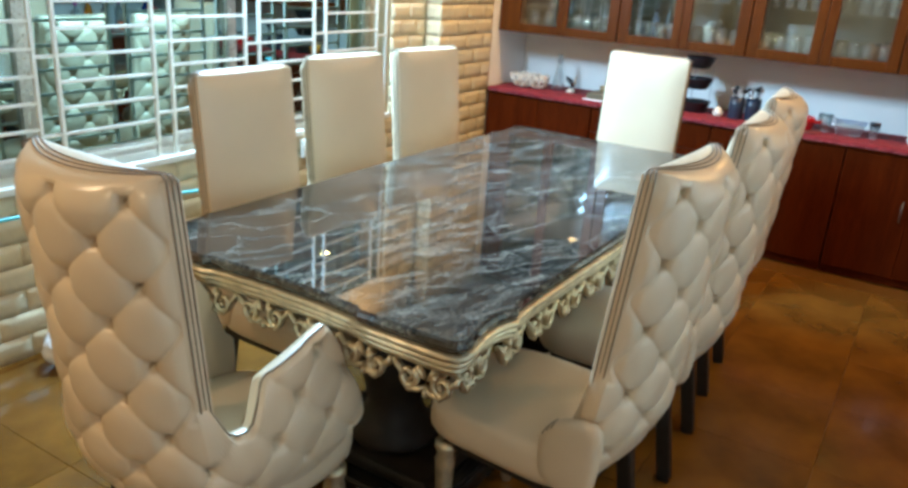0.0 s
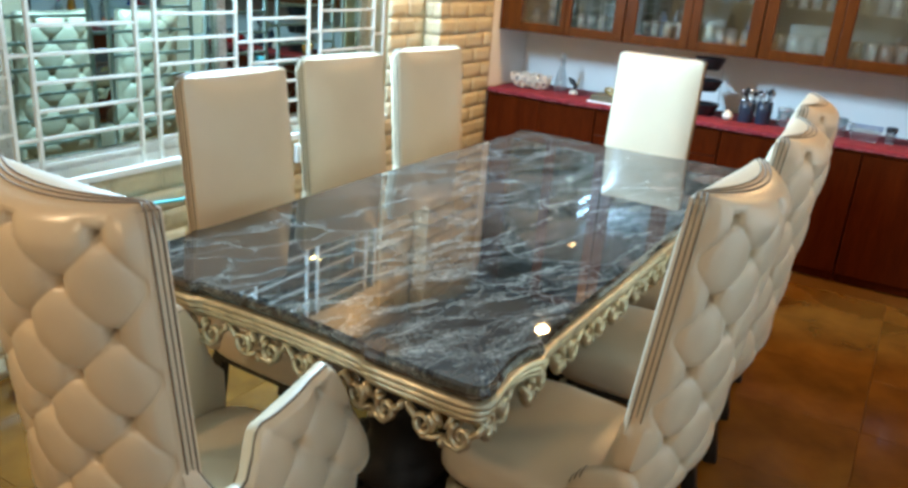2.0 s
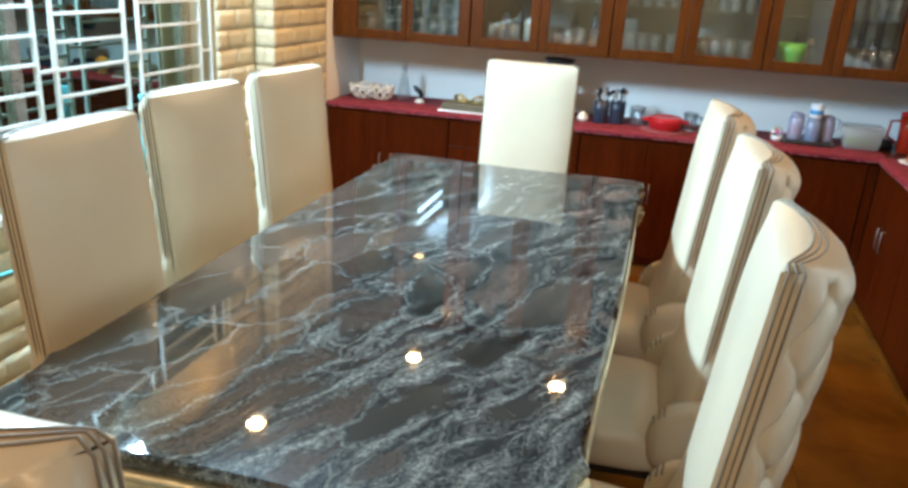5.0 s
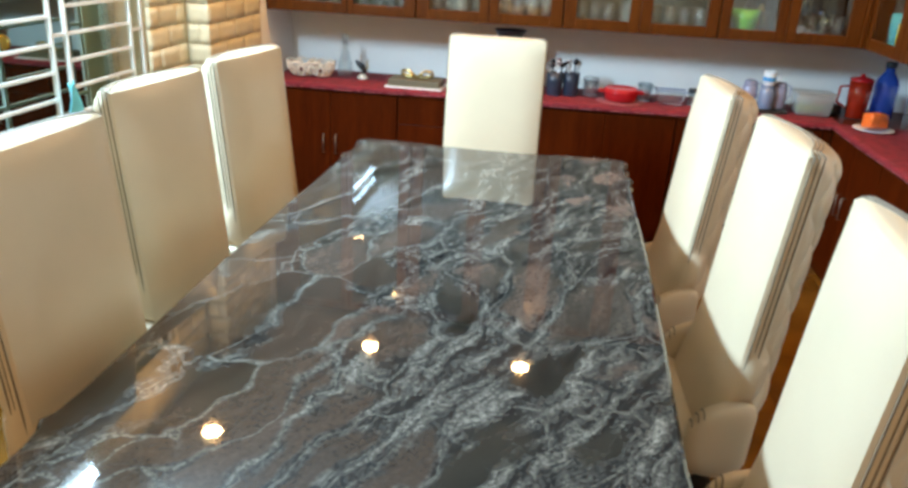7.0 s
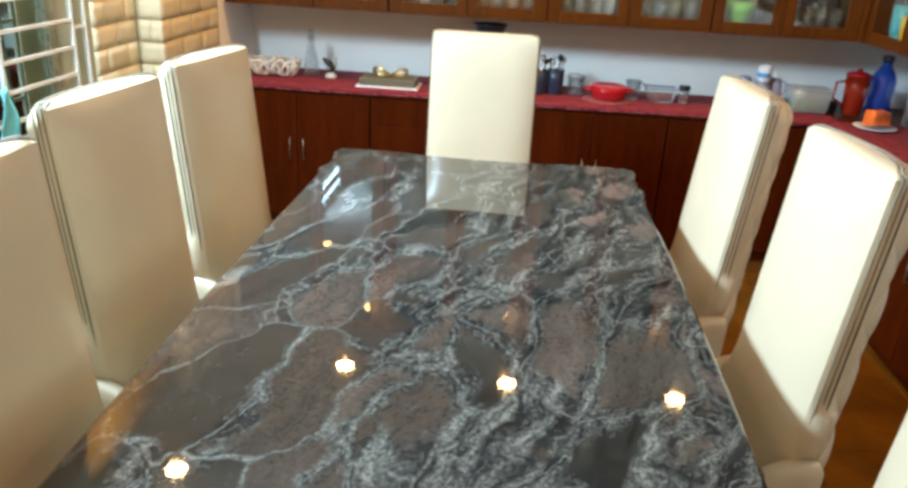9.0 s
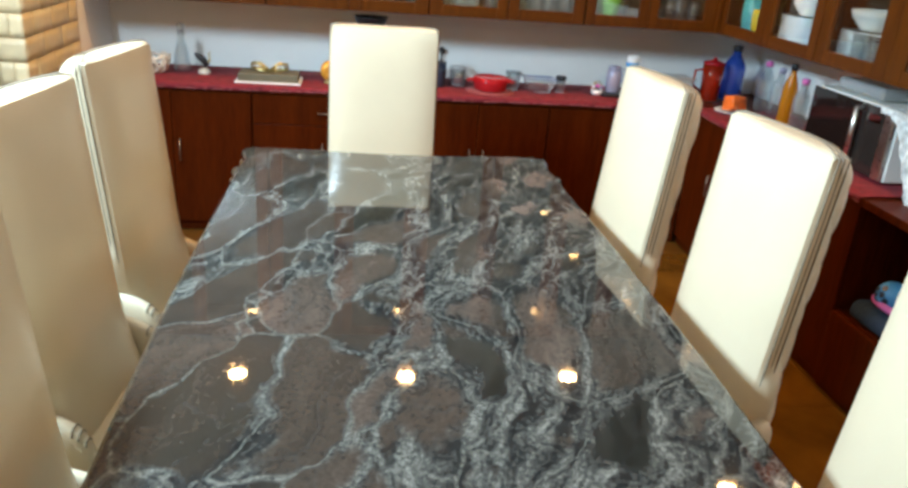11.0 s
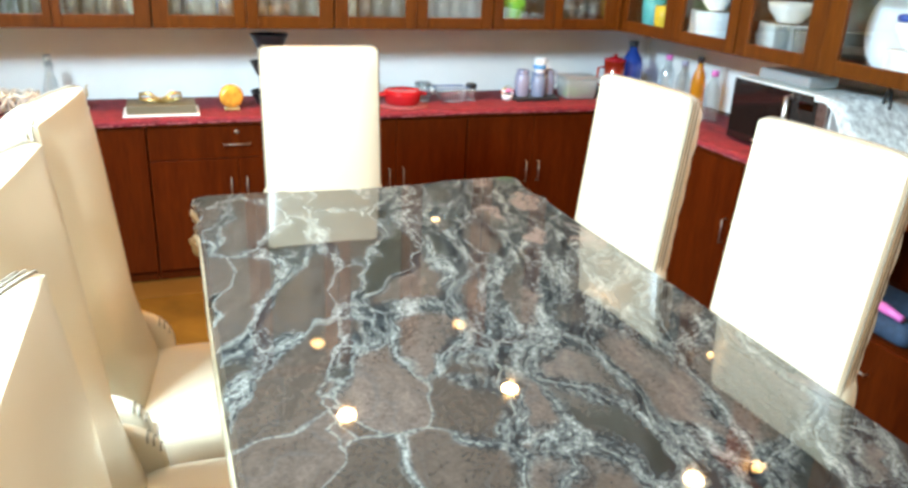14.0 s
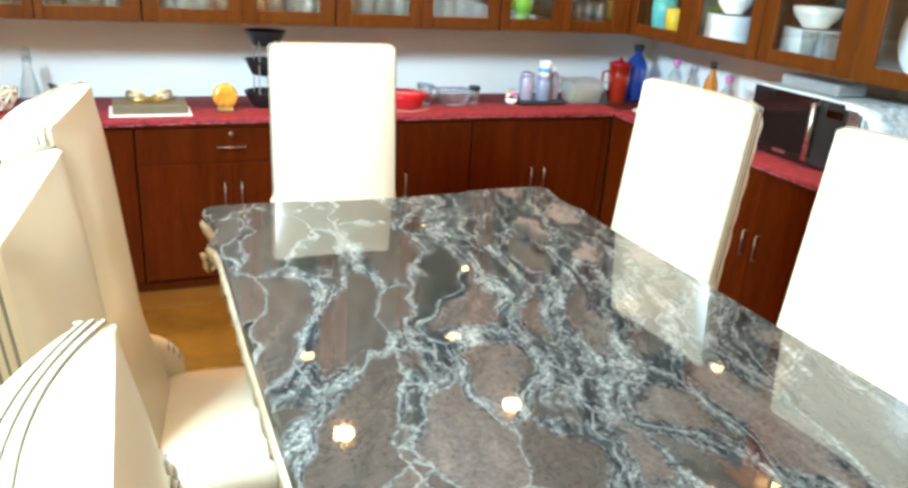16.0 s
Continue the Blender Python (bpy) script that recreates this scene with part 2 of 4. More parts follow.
def box(x0, x1, y0, y1, z0, z1, bevel=0.0, bm=None, seg=2):
    bm = bm or bmesh.new()
    vs = [bm.verts.new((x, y, z)) for z in (z0, z1) for y in (y0, y1) for x in (x0, x1)]
    fs = [bm.faces.new([vs[i] for i in q]) for q in ((0, 2, 3, 1), (4, 5, 7, 6), (0, 1, 5, 4), (2, 6, 7, 3), (0, 4, 6, 2), (1, 3, 7, 5))]
    if bevel:
        es = list({e for f in fs for e in f.edges})
        bmesh.ops.bevel(bm, geom=es, offset=bevel, segments=seg, affect="EDGES", profile=0.5)
    return bm


def lathe(profile, n=20, bm=None, at=(0, 0, 0)):
    """Turns (radius, height) pairs round the z axis."""
    bm = bm or bmesh.new()
    rings = [[bm.verts.new((at[0] + r * math.cos(2 * math.pi * i / n), at[1] + r * math.sin(2 * math.pi * i / n), at[2] + z)) for i in range(n)] for r, z in profile]
    for a, b in zip(rings, rings[1:]):
        for i in range(n):
            bm.faces.new((a[i], a[(i + 1) % n], b[(i + 1) % n], b[i]))
    bm.faces.new(rings[0][::-1])
    bm.faces.new(rings[-1])
    return bm


def tube(points, radius, n=8, bm=None, closed=False):
    """A round rod along points; radius may be a number or one for each point."""
    bm = bm or bmesh.new()
    pts = [Vector(p) for p in points]
    rad = radius if isinstance(radius, (list, tuple)) else [radius] * len(pts)
    rings, side = [], None
    for i, p in enumerate(pts):
        a = pts[i - 1] if i or closed else p
        b = pts[(i + 1) % len(pts)] if i < len(pts) - 1 or closed else p
        d = (b - a).normalized()
        side = d.orthogonal().normalized() if side is None else (side - d * side.dot(d)).normalized()
        up = d.cross(side)
        rings.append([bm.verts.new(p + rad[i] * (math.cos(2 * math.pi * k / n) * side + math.sin(2 * math.pi * k / n) * up)) for k in range(n)])
    pairs = list(zip(rings, rings[1:])) + ([(rings[-1], rings[0])] if closed else [])
    for a, b in pairs:
        for k in range(n):
            bm.faces.new((a[k], a[(k + 1) % n], b[(k + 1) % n], b[k]))
    if not closed:
        bm.faces.new(rings[0][::-1])
        bm.faces.new(rings[-1])
    return bm


def grid(f, nu, nv, bm=None, closed=False):
    """A sheet from f(u, v), u and v from 0 to 1."""
    bm = bm or bmesh.new()
    vs = [[bm.verts.new(f(i / nu, j / nv)) for j in range(nv + 1)] for i in range(nu + (0 if closed else 1))]
    for i in range(nu):
        a, b = vs[i], vs[(i + 1) % len(vs)]
        for j in range(nv):
            bm.faces.new((a[j], b[j], b[j + 1], a[j + 1]))
    return bm


def empty(name, m=Matrix(), **tags):
    ob = new(name)
    ob.matrix_world = m
    return tagged(ob, **tags)


# ---- the room ----
XW, XP, YP, YA = -1.55, -1.44, 2.93, 3.595
XR, YB, YF = 2.30, 4.13, -3.6
ZU, YU, XU = 1.166, 3.685, 1.79
ZC, YC, XC = 0.778, 3.585, 1.71


def wall(name, bm, mat, label):
    return tagged(part(name, bm, mat), label, "wall", kind="structure")


floor = tagged(part("floor", box(-1.9, XR + 0.2, YF - 0.2, YB + 0.2, -0.12, -0.006), GROUT), "glossy amber ceramic floor tiles with thin joints", "floor", kind="structure")
ceiling = tagged(part("ceiling", box(-1.9, XR + 0.2, YF - 0.2, YB + 0.2, CEIL, CEIL + 0.1), CEILDIM), "plain ceiling out of view, toned down to bounce less light, with recessed downlights", "ceiling", kind="structure")
wall("wall_back", box(-1.9, XR + 0.2, YB, YB + 0.15, 0, CEIL), PAINT, "white painted wall behind the counter")
wall("wall_right", box(XR, XR + 0.15, YF, YB, 0, CEIL), PAINT, "white painted wall behind the side counter")
# This front wall is unseen, added to close the room and its light in.
wall("wall_front", box(-1.9, XR + 0.2, YF - 0.15, YF, 0, CEIL), WALLGROUT, "plain cream wall, unseen, added to close the room")
wall("wall_alcove", box(-1.8, -1.445, YA + 0.002, YB, 0, CEIL), PAINT, "white painted side wall of the counter recess")
W0, W1, WZ0, WZ1 = -0.64, 2.545, 0.70, 2.05
bm = box(-1.80, XW - 0.012, YF, YP, 0, WZ0 - 0.03)
box(-1.80, XW - 0.012, YF, YP, WZ1, CEIL, bm=bm)
box(-1.80, XW - 0.012, YF, W0, WZ0 - 0.03, WZ1, bm=bm)
box(-1.80, XW - 0.012, W1 + 0.03, YP, WZ0 - 0.03, WZ1, bm=bm)
wall_window = wall("wall_window", bm, WALLGROUT, "cream split-face tiled wall round the barred window")
pillar = wall("wall_pillar", box(-1.80, XP - 0.012, YP + 0.012, YA, 0, CEIL), WALLGROUT, "cream tiled pillar beside the counter recess")

# window: white grille in front of dark sliding panes
window = tagged(empty("window_1"), "barred window with dark sliding panes and a white grille", "window", kind="structure")
part("window_sill", box(-1.78, XW + 0.012, W0, W1 + 0.03, WZ0 - 0.03, WZ0, 0.004), FRAMEWHITE, window)
bm = box(-1.74, -1.69, W0, W1, WZ0, WZ0 + 0.05)
box(-1.74, -1.69, W0, W1, WZ1 - 0.05, WZ1, bm=bm)
for y in (W0, 0.395, 1.44, W1 - 0.05):
    box(-1.735, -1.692, y, y + 0.05, WZ0 + 0.05, WZ1 - 0.05, bm=bm)
part("window_frame", bm, STEEL, window)
for y0, y1 in ((W0 + 0.05, 0.395), (0.445, 1.44), (1.49, W1 - 0.05)):
    part("pane", box(-1.72, -1.714, y0, y1, WZ0 + 0.05, WZ1 - 0.05), DARKGLASS, window)
grille = tagged(empty("window_grille"), "white painted steel grille across the window", "grille")
RAILS = [0.763 + 0.0995 * i for i in range(13)]
PAIRS = [-0.63, -0.14, 0.386, 0.91, 1.43, 1.914, 2.448]
upright = part("upright", box(-0.008, 0.008, -0.007, 0.007, WZ0, WZ1), FRAMEWHITE, grille)
upright.matrix_basis = pose(XW - 0.02, PAIRS[0], 0)
for n, y in enumerate(PAIRS):
    for dy in (0.0, 0.09):
        if (n, dy) != (0, 0.0):
            twin(upright, grille, pose(XW - 0.02, y + dy, 0))
for n, (a, b) in enumerate(zip(PAIRS, PAIRS[1:])):
    bar = None
    for i, z in enumerate(RAILS):
        zz = z + (0.03 if n % 2 else 0)
        if bar is None:
            bar = part("rail", box(-0.006, 0.006, 0, b - a - 0.09, -0.006, 0.006), FRAMEWHITE, grille)
            bar.matrix_basis = pose(XW - 0.02, a + 0.09, zz)
        else:
            twin(bar, grille, pose(XW - 0.02, a + 0.09, zz))
long_rail = part("rail", box(-0.006, 0.006, 0, 0.09, -0.006, 0.006), FRAMEWHITE, grille)
long_rail.matrix_basis = pose(XW - 0.02, PAIRS[0], RAILS[0])
for n, y in enumerate(PAIRS):
    for i in (1, 4, 7, 10):
        twin(long_rail, grille, pose(XW - 0.02, y, RAILS[i] + (0.03 if n % 2 else 0)))

# ---- dining table ----
HT = 0.835
table = tagged(empty("dining_table", pose(0.022, 1.113, 0)), "long dining table with polished dark marble top and carved gilt apron", "table")


def outline(inset=0.0, n=8):
    """The table's serpentine plan: cusped sides and ends with rounded corners, one quarter mirrored."""
    hy = 1.115
    q = [(0.0, -hy + 0.014), (0.09, -hy + 0.013), (0.17, -hy + 0.008), (0.215, -hy + 0.004), (0.236, -hy + 0.002), (0.252, -hy - 0.010), (0.30, -hy - 0.011),
         (0.37, -hy - 0.012), (0.44, -hy - 0.013), (0.49, -hy - 0.011), (0.515, -hy - 0.003), (0.527, -hy + 0.014), (0.528, -hy + 0.04), (0.520, -hy + 0.078),
         (0.513, -hy + 0.125), (0.513, -hy + 0.175), (0.519, -hy + 0.212), (0.532, -hy + 0.24), (0.522, -hy + 0.262), (0.518, -hy + 0.33), (0.520, -hy + 0.52), (0.525, -hy + 0.80), (0.527, 0.0)]
    pts = q + [(x, -y) for x, y in q[-2::-1]]
    pts = pts + [(-x, y) for x, y in pts[-2:0:-1]]
    out = []
    m = len(pts)
    for i, p in enumerate(pts):
        a, b = Vector(pts[i - 1]), Vector(pts[(i + 1) % m])
        d = (b - a).normalized()
        out.append(Vector(p) - Vector((d.y, -d.x)) * inset)
    return out


def slab(profile, close=True):
    """A moulding round the table: (inset, z) pairs swept along the outline."""
    bm = bmesh.new()
    rings = [[bm.verts.new((p.x, p.y, z)) for p in outline(inset)] for inset, z in profile]
    for a, b in zip(rings, rings[1:]):
        for i in range(len(a)):
            bm.faces.new((a[i - 1], a[i], b[i], b[i - 1]))
    if close:
        bm.faces.new(rings[-1])
        bm.faces.new(rings[0][::-1])
    bmesh.ops.recalc_face_normals(bm, faces=bm.faces)
    return bm


part("marble_top", slab([(0.03, HT - 0.030), (0.006, HT - 0.030), (0.0, HT - 0.024), (-0.002, HT - 0.014), (0.002, HT - 0.005), (0.009, HT)]), STONE, table, "polished dark marble slab with pale veins")
ROLLS = [(0.06, HT - 0.030), (0.006, HT - 0.031), (-0.003, HT - 0.034), (-0.008, HT - 0.041), (-0.004, HT - 0.048), (0.006, HT - 0.051), (0.001, HT - 0.054), (-0.002, HT - 0.060), (0.003, HT - 0.066),
         (0.013, HT - 0.069), (0.008, HT - 0.072), (0.007, HT - 0.078), (0.013, HT - 0.083), (0.024, HT - 0.086), (0.021, HT - 0.090), (0.026, HT - 0.095), (0.06, HT - 0.096)]
part("gilt_moulding", slab(ROLLS), GOLD, table, "stepped gilt moulding", True)


def spiral(cx, cz, r0, r1, a0, turns, n=18):
    return [(cx + (r0 + (r1 - r0) * i / n) * math.cos(a0 + turns * 2 * math.pi * i / n), 0, cz + (r0 + (r1 - r0) * i / n) * math.sin(a0 + turns * 2 * math.pi * i / n)) for i in range(n + 1)]


def scroll_piece():
    """One repeat of pierced carving, 0.2 wide: two facing volutes, a leaf and a bead."""
    bm = bmesh.new()
    for s in (1, -1):
        tube([(s * x, y, z) for x, y, z in spiral(0.052, -0.036, 0.030, 0.008, 2.2, 1.35)], [0.0085 - 0.0002 * i for i in range(19)], 7, bm)
        tube([(s * 0.098, 0, -0.002), (s * 0.090, 0.002, -0.018), (s * 0.072, 0.003, -0.030), (s * 0.066, 0.0, -0.050), (s * 0.048, 0, -0.066), (s * 0.02, 0, -0.062), (0, 0, -0.050)], [0.006, 0.008, 0.009, 0.008, 0.008, 0.007, 0.005], 7, bm)
        tube([(s * 0.024, 0, -0.002), (s * 0.016, 0.003, -0.020), (s * 0.004, 0.003, -0.034)], [0.006, 0.008, 0.004], 7, bm)
    lathe([(0.002, -0.011), (0.008, -0.008), (0.010, 0), (0.008, 0.008), (0.002, 0.011)], 10, bm, (0, 0.004, -0.068))
    return bm


piece = part("carved_scroll", scroll_piece(), GOLD, table, "pierced gilt scroll carving", True)
ring = outline(0.022)
loop = [Vector((p.x, p.y)) for p in ring] + [Vector((ring[0].x, ring[0].y))]
lengths = [0.0]
for a, b in zip(loop, loop[1:]):
    lengths.append(lengths[-1] + (b - a).length)
count = round(lengths[-1] / 0.175)


def along(s):
    s %= lengths[-1]
    for i in range(len(loop) - 1):
        if s <= lengths[i + 1]:
            f = (s - lengths[i]) / max(1e-6, lengths[i + 1] - lengths[i])
            return loop[i].lerp(loop[i + 1], f)
    return loop[-1]


for i in range(count):
    s = (i + 0.5) * lengths[-1] / count
    p, d = along(s), along(s + 0.05) - along(s - 0.05)
    m = Matrix.Translation((p.x, p.y, HT - 0.090)) @ Matrix.Rotation(math.atan2(d.y, d.x), 4, "Z") @ Matrix.Diagonal((lengths[-1] / count / 0.2, 1.4, 1.0, 1))
    if i == 0:
        piece.matrix_basis = m
    else:
        twin(piece, table, m)
for sx in (1, -1):
    for sy in (1, -1):
        bm = tube([(0, 0, 0), (0.012, 0, -0.03), (0.002, 0, -0.06), (-0.012, 0, -0.075), (-0.004, 0, -0.088)], [0.022, 0.019, 0.014, 0.010, 0.004], 8)
        tube(spiral(0.0, -0.066, 0.018, 0.006, 1.0, 1.1), 0.007, 7, bm)
        part("corner_leaf", bm, GOLD, table, "gilt acanthus corner", True).matrix_basis = pose(sx * 0.425, sy * 1.03, HT - 0.085, 0, 0, math.degrees(math.atan2(sy, sx)))
part("sub_frame", box(-0.45, 0.45, -1.03, 1.03, HT - 0.13, HT - 0.0965), DARKGOLD, table)
for sy in (1, -1):
    bm = lathe([(0.13, 0.14), (0.15, 0.17), (0.11, 0.21), (0.085, 0.27), (0.10, 0.34), (0.125, 0.42), (0.115, 0.52), (0.08, 0.58), (0.10, 0.62), (0.16, 0.68), (0.2, HT - 0.12)], 28)
    part("pedestal", bm, DARKGOLD, table, "dark bronze turned pedestal", True).matrix_basis = pose(0, sy * 0.6, 0)
    part("plinth", box(-0.30, 0.30, -0.22, 0.22, 0.02, 0.09, 0.015), BLACK, table, "black lacquered plinth").matrix_basis = pose(0, sy * 0.6, 0)
    part("plinth_step", box(-0.24, 0.24, -0.17, 0.17, 0.09, 0.14, 0.012), DARKGOLD, table).matrix_basis = pose(0, sy * 0.6, 0)
    for sx in (1, -1):
        part("foot", box(-0.05, 0.05, -0.05, 0.05, 0, 0.02, 0.004), DARKGOLD, table).matrix_basis = pose(sx * 0.22, sy * 0.6, 0)
part("stretcher", box(-0.05, 0.05, -0.38, 0.38, 0.03, 0.085, 0.01), BLACK, table)

# ---- dining chairs ----
LEAN = 0.10


def lean(x, y, z):
    """Chair backs lean away from the table above the seat."""
    return (x, y - max(0.0, z - 0.5) * LEAN, z)


HB, TOP, BOT, ARC = 0.207, 1.198, 0.36, 0.235
TW, THH = 0.079, 0.083
YFRONT, YARC, DEEP = -0.19, -0.232, 0.088


def plan(s, z):
    """Outer face of the shell in plan, by arc length from the middle of the back, and its normal."""
    half = HB + 0.034 * max(0.0, min(1.0, (0.74 - z) / 0.25))
    if abs(s) <= ARC:
        a = s / ARC * 1.2
        x = half * math.sin(a) / math.sin(1.2)
        y = YARC - DEEP * (math.cos(a) - math.cos(1.2)) / (1 - math.cos(1.2))
        nx, ny = math.sin(a) * 0.95, -math.cos(a)
    else:
        e, g = abs(s) - ARC, math.copysign(1, s)
        x, y = g * (half + 0.25 * e * (1 - 1.6 * e)), YARC + e
        nx, ny = g * 1.0, -0.2
    d = math.hypot(nx, ny)
    return x, y, nx / d, ny / d


def tuft(s, z):
    """Pillow height between buttons set on a diamond lattice."""
    a, b = s / (2 * TW) + z / (2 * THH), s / (2 * TW) - z / (2 * THH)
    p, q = abs(math.sin(math.pi * a)), abs(math.sin(math.pi * b))
    rr = p * p + q * q
    dip = 0.034 * math.exp(-rr / 0.04) + 0.013 * math.exp(-rr / 0.30)
    fold = math.exp(-((min(p, q) / 0.055) ** 2)) * (0.0006 + 0.0095 * math.exp(-rr / 0.5))
    return 0.0095 * (p * q) ** 0.4 - dip - fold


def build_chair(reach, crown, label):
    """crown(u): height of the wing's top from its root (0) to its front end (1)."""
    chair = tagged(empty("dining_chair"), label, "chair", "chairs round the dining table")

    def crest(s):
        """The top of the outer back, lower in the middle where the shell bows out."""
        return TOP - 0.016 * (math.cos(s / ARC * 1.2) - math.cos(1.2)) / (1 - math.cos(1.2))

    def outer(s, z):
        x, y, nx, ny = plan(s, z)
        rim = max(0.0, min(1.0, (crest(s) - z) / 0.045))
        low = max(0.0, min(1.0, (z - BOT) / 0.24))
        side = min(1.0, max(0.0, (ARC - abs(s)) / 0.03)) if z > 0.70 else 1.0
        h = tuft(s, z) * rim ** 0.5 * min(1, low + 0.15) * side - 0.105 * (1 - low) ** 2 - 0.016 * (1 - rim) ** 2
        return lean(x + nx * h, y + ny * h, z)

    part("tufted_back", grid(lambda u, v: outer((u * 2 - 1) * ARC, BOT + (crest((u * 2 - 1) * ARC) - BOT) * v), 104, 190), LEATHER, chair, "button-tufted beige leather outer back", True)

    def front(u, v):
        s, z = u * 2 - 1, 0.42 + (TOP - 0.42) * v
        puff = 0.026 * (1 - abs(s) ** 4) * (1 - (2 * v - 1) ** 8) + 0.055 * max(0.0, (0.70 - z) / 0.28) ** 1.6 * (1 - s ** 10)
        return lean(s * HB, YFRONT + puff, z)

    part("backrest", grid(front, 30, 44), LEATHER, chair, "smooth beige leather backrest", True)
    for g in (1, -1):
        def band(u, v, g=g):
            z = 0.45 + (TOP - 0.45) * v
            x1, y1, _ = outer(g * ARC, z)
            x0, y0, _ = lean(g * HB, YFRONT, z)
            bow = 0.006 * math.sin(math.pi * u)
            return (x0 + (x1 - x0) * u + g * bow, y0 + (y1 - y0) * u, z)

        part("side_band", grid(band, 8, 40), LEATHER, chair, "", True)

    def rim_top(u, f):
        w = u * 2 - 1
        xo, yo, zo = outer(w * ARC, crest(w * ARC))
        xi, yi, _ = lean(w * HB, YFRONT, TOP)
        e = 1 - max(0.0, (abs(w) - 0.93) / 0.07) ** 2
        return (xo + (xi - xo) * f, yo + (yi - yo) * f, zo + (TOP - zo) * math.sin(math.pi / 2 * f) + 0.012 * math.sin(math.pi * f) ** 0.6 * math.sqrt(max(0.0, e)))

    part("top_cap", grid(rim_top, 44, 12), LEATHER, chair, "", True)
    for k in range(3):
        pts = []
        for g in (1, -1):
            run = []
            for j in range(30):
                z = 0.66 + (TOP + 0.002 - 0.66) * j / 29
                x0, y0, _ = lean(g * (HB + 0.0055), YFRONT - 0.010 - 0.0115 * k, z)
                run.append((x0, y0, z))
            pts += run if g == 1 else run[::-1]
            if g == 1:
                for i in range(1, 40):
                    u = 1 - i / 40
                    edge = abs(2 * u - 1)
                    f = 0.80 - 0.24 * (1 - edge ** 4) - (0.10 + 0.12 * edge ** 4) * k + 0.12 * (1 - edge ** 2) * -1 + 0.06
                    f = max(0.07, min(0.93, f))
                    x, y, z = rim_top(u, f)
                    pts.append((x, y, z + 0.001))
        part("welt", tube(pts, 0.0019, 6), SEAM, chair, "dark stitched welt", True)
    for g in ((1, -1) if reach > 0.2 else ()):
        def wing(u, v, g=g):
            e = reach * u
            base = BOT + 0.16 * u ** 2
            turns = v * 1.35
            z = base + (crown(u) - base) * min(1.0, turns)
            x, y, nx, ny = plan(g * (ARC + e), z)
            low = max(0.0, min(1.0, (z - BOT) / 0.24))
            end = math.sqrt(max(0.0, 1 - max(0.0, (u - 0.88) / 0.12) ** 2))
            h = (tuft(g * (ARC + e), z) * low - 0.09 * (1 - low) ** 2) * end - 0.025 * (1 - end)
            if turns > 1:
                t = (turns - 1) / 0.35
                h = h * (1 - t) - 0.048 * t
                z += 0.010 * math.sin(math.pi * t)
            return lean(x + nx * h, y + ny * h, z)

        part("wing", grid(wing, max(16, int(reach * 170)), 84), LEATHER, chair, "tufted beige leather wing", True)

        def wing_in(u, v, g=g):
            x, y, z = wing(u, 1.0)
            return (x - g * 0.004 * math.sin(math.pi * v), y, 0.43 + (z - 0.43) * v)

        part("wing_lining", grid(wing_in, max(8, int(reach * 40)), 6), LEATHER, chair, "", True)
        pts = [wing(i / 24, 1.12 / 1.35) for i in range(25)]
        part("wing_welt", tube([Vector(p) + Vector((0, 0, 0.001)) for p in pts], 0.0028, 6), SEAM, chair, "", True)
    for g in ((1, -1) if reach <= 0.2 else ()):
        def pad(u, v, g=g, grow=0.0):
            a, n = u * 2 * math.pi, 3.4
            cx, cz = math.cos(a), math.sin(a)
            r = (abs(cx) ** n + abs(cz) ** n) ** (-1 / n)
            w = v * 2 - 1
            k = (1 - abs(w) ** 3.2) ** 0.45
            z = 0.465 + (0.088 * k + grow) * r * cz + 0.03 * (1 - w) * (1 if cz > 0 else 0)
            return lean(g * (HB + 0.012) + (0.027 * k + grow) * r * cx, -0.185 + (reach + 0.015) * w, z)

        part("wing", grid(pad, 40, 26, closed=True), LEATHER, chair, "small padded beige leather wing", True)
        for k in range(3):
            at = 0.93 - 0.065 * k
            first, last = 0.13, 0.37
            part("wing_welt", tube([pad(first + (last - first) * i / 16, at, g, 0.0012) for i in range(17)], 0.0019, 6), SEAM, chair, "", True)
    button = None
    for i in range(-8, 9):
        for j in range(2, 20):
            if (i + j) % 2:
                continue
            s, z = i * TW, j * THH
            if z > TOP - 0.10 or z < BOT + 0.1 or abs(s) > ARC - 0.02:
                continue
            p = Vector(outer(s, z))
            x, y, nx, ny = plan(s, z)
            m = Matrix.Translation(p) @ Vector((nx, ny, 0.0)).to_track_quat("Z", "Y").to_matrix().to_4x4()
            if button is None:
                button = part("button", lathe([(0.002, -0.006), (0.006, -0.005), (0.007, -0.002), (0.005, 0.0005), (0.002, 0.0012)], 10), LEATHER, chair, "covered button", True)
                button.matrix_basis = m
            else:
                twin(button, chair, m)

    for i in range(-8, 9):
        for j in range(2, 20):
            s, z = i * TW, j * THH
            u = (abs(s) - ARC) / reach
            if reach < 0.2 or (i + j) % 2 or not 0.04 < u < 0.86 or z > crown(u) - 0.045 or z < BOT + 0.12 + 0.16 * u ** 2:
                continue
            x, y, nx, ny = plan(s, z)
            h = tuft(s, z) + 0.002
            twin(button, chair, Matrix.Translation(lean(x + nx * h, y + ny * h, z)) @ Vector((nx, ny, 0.0)).to_track_quat("Z", "Y").to_matrix().to_4x4())

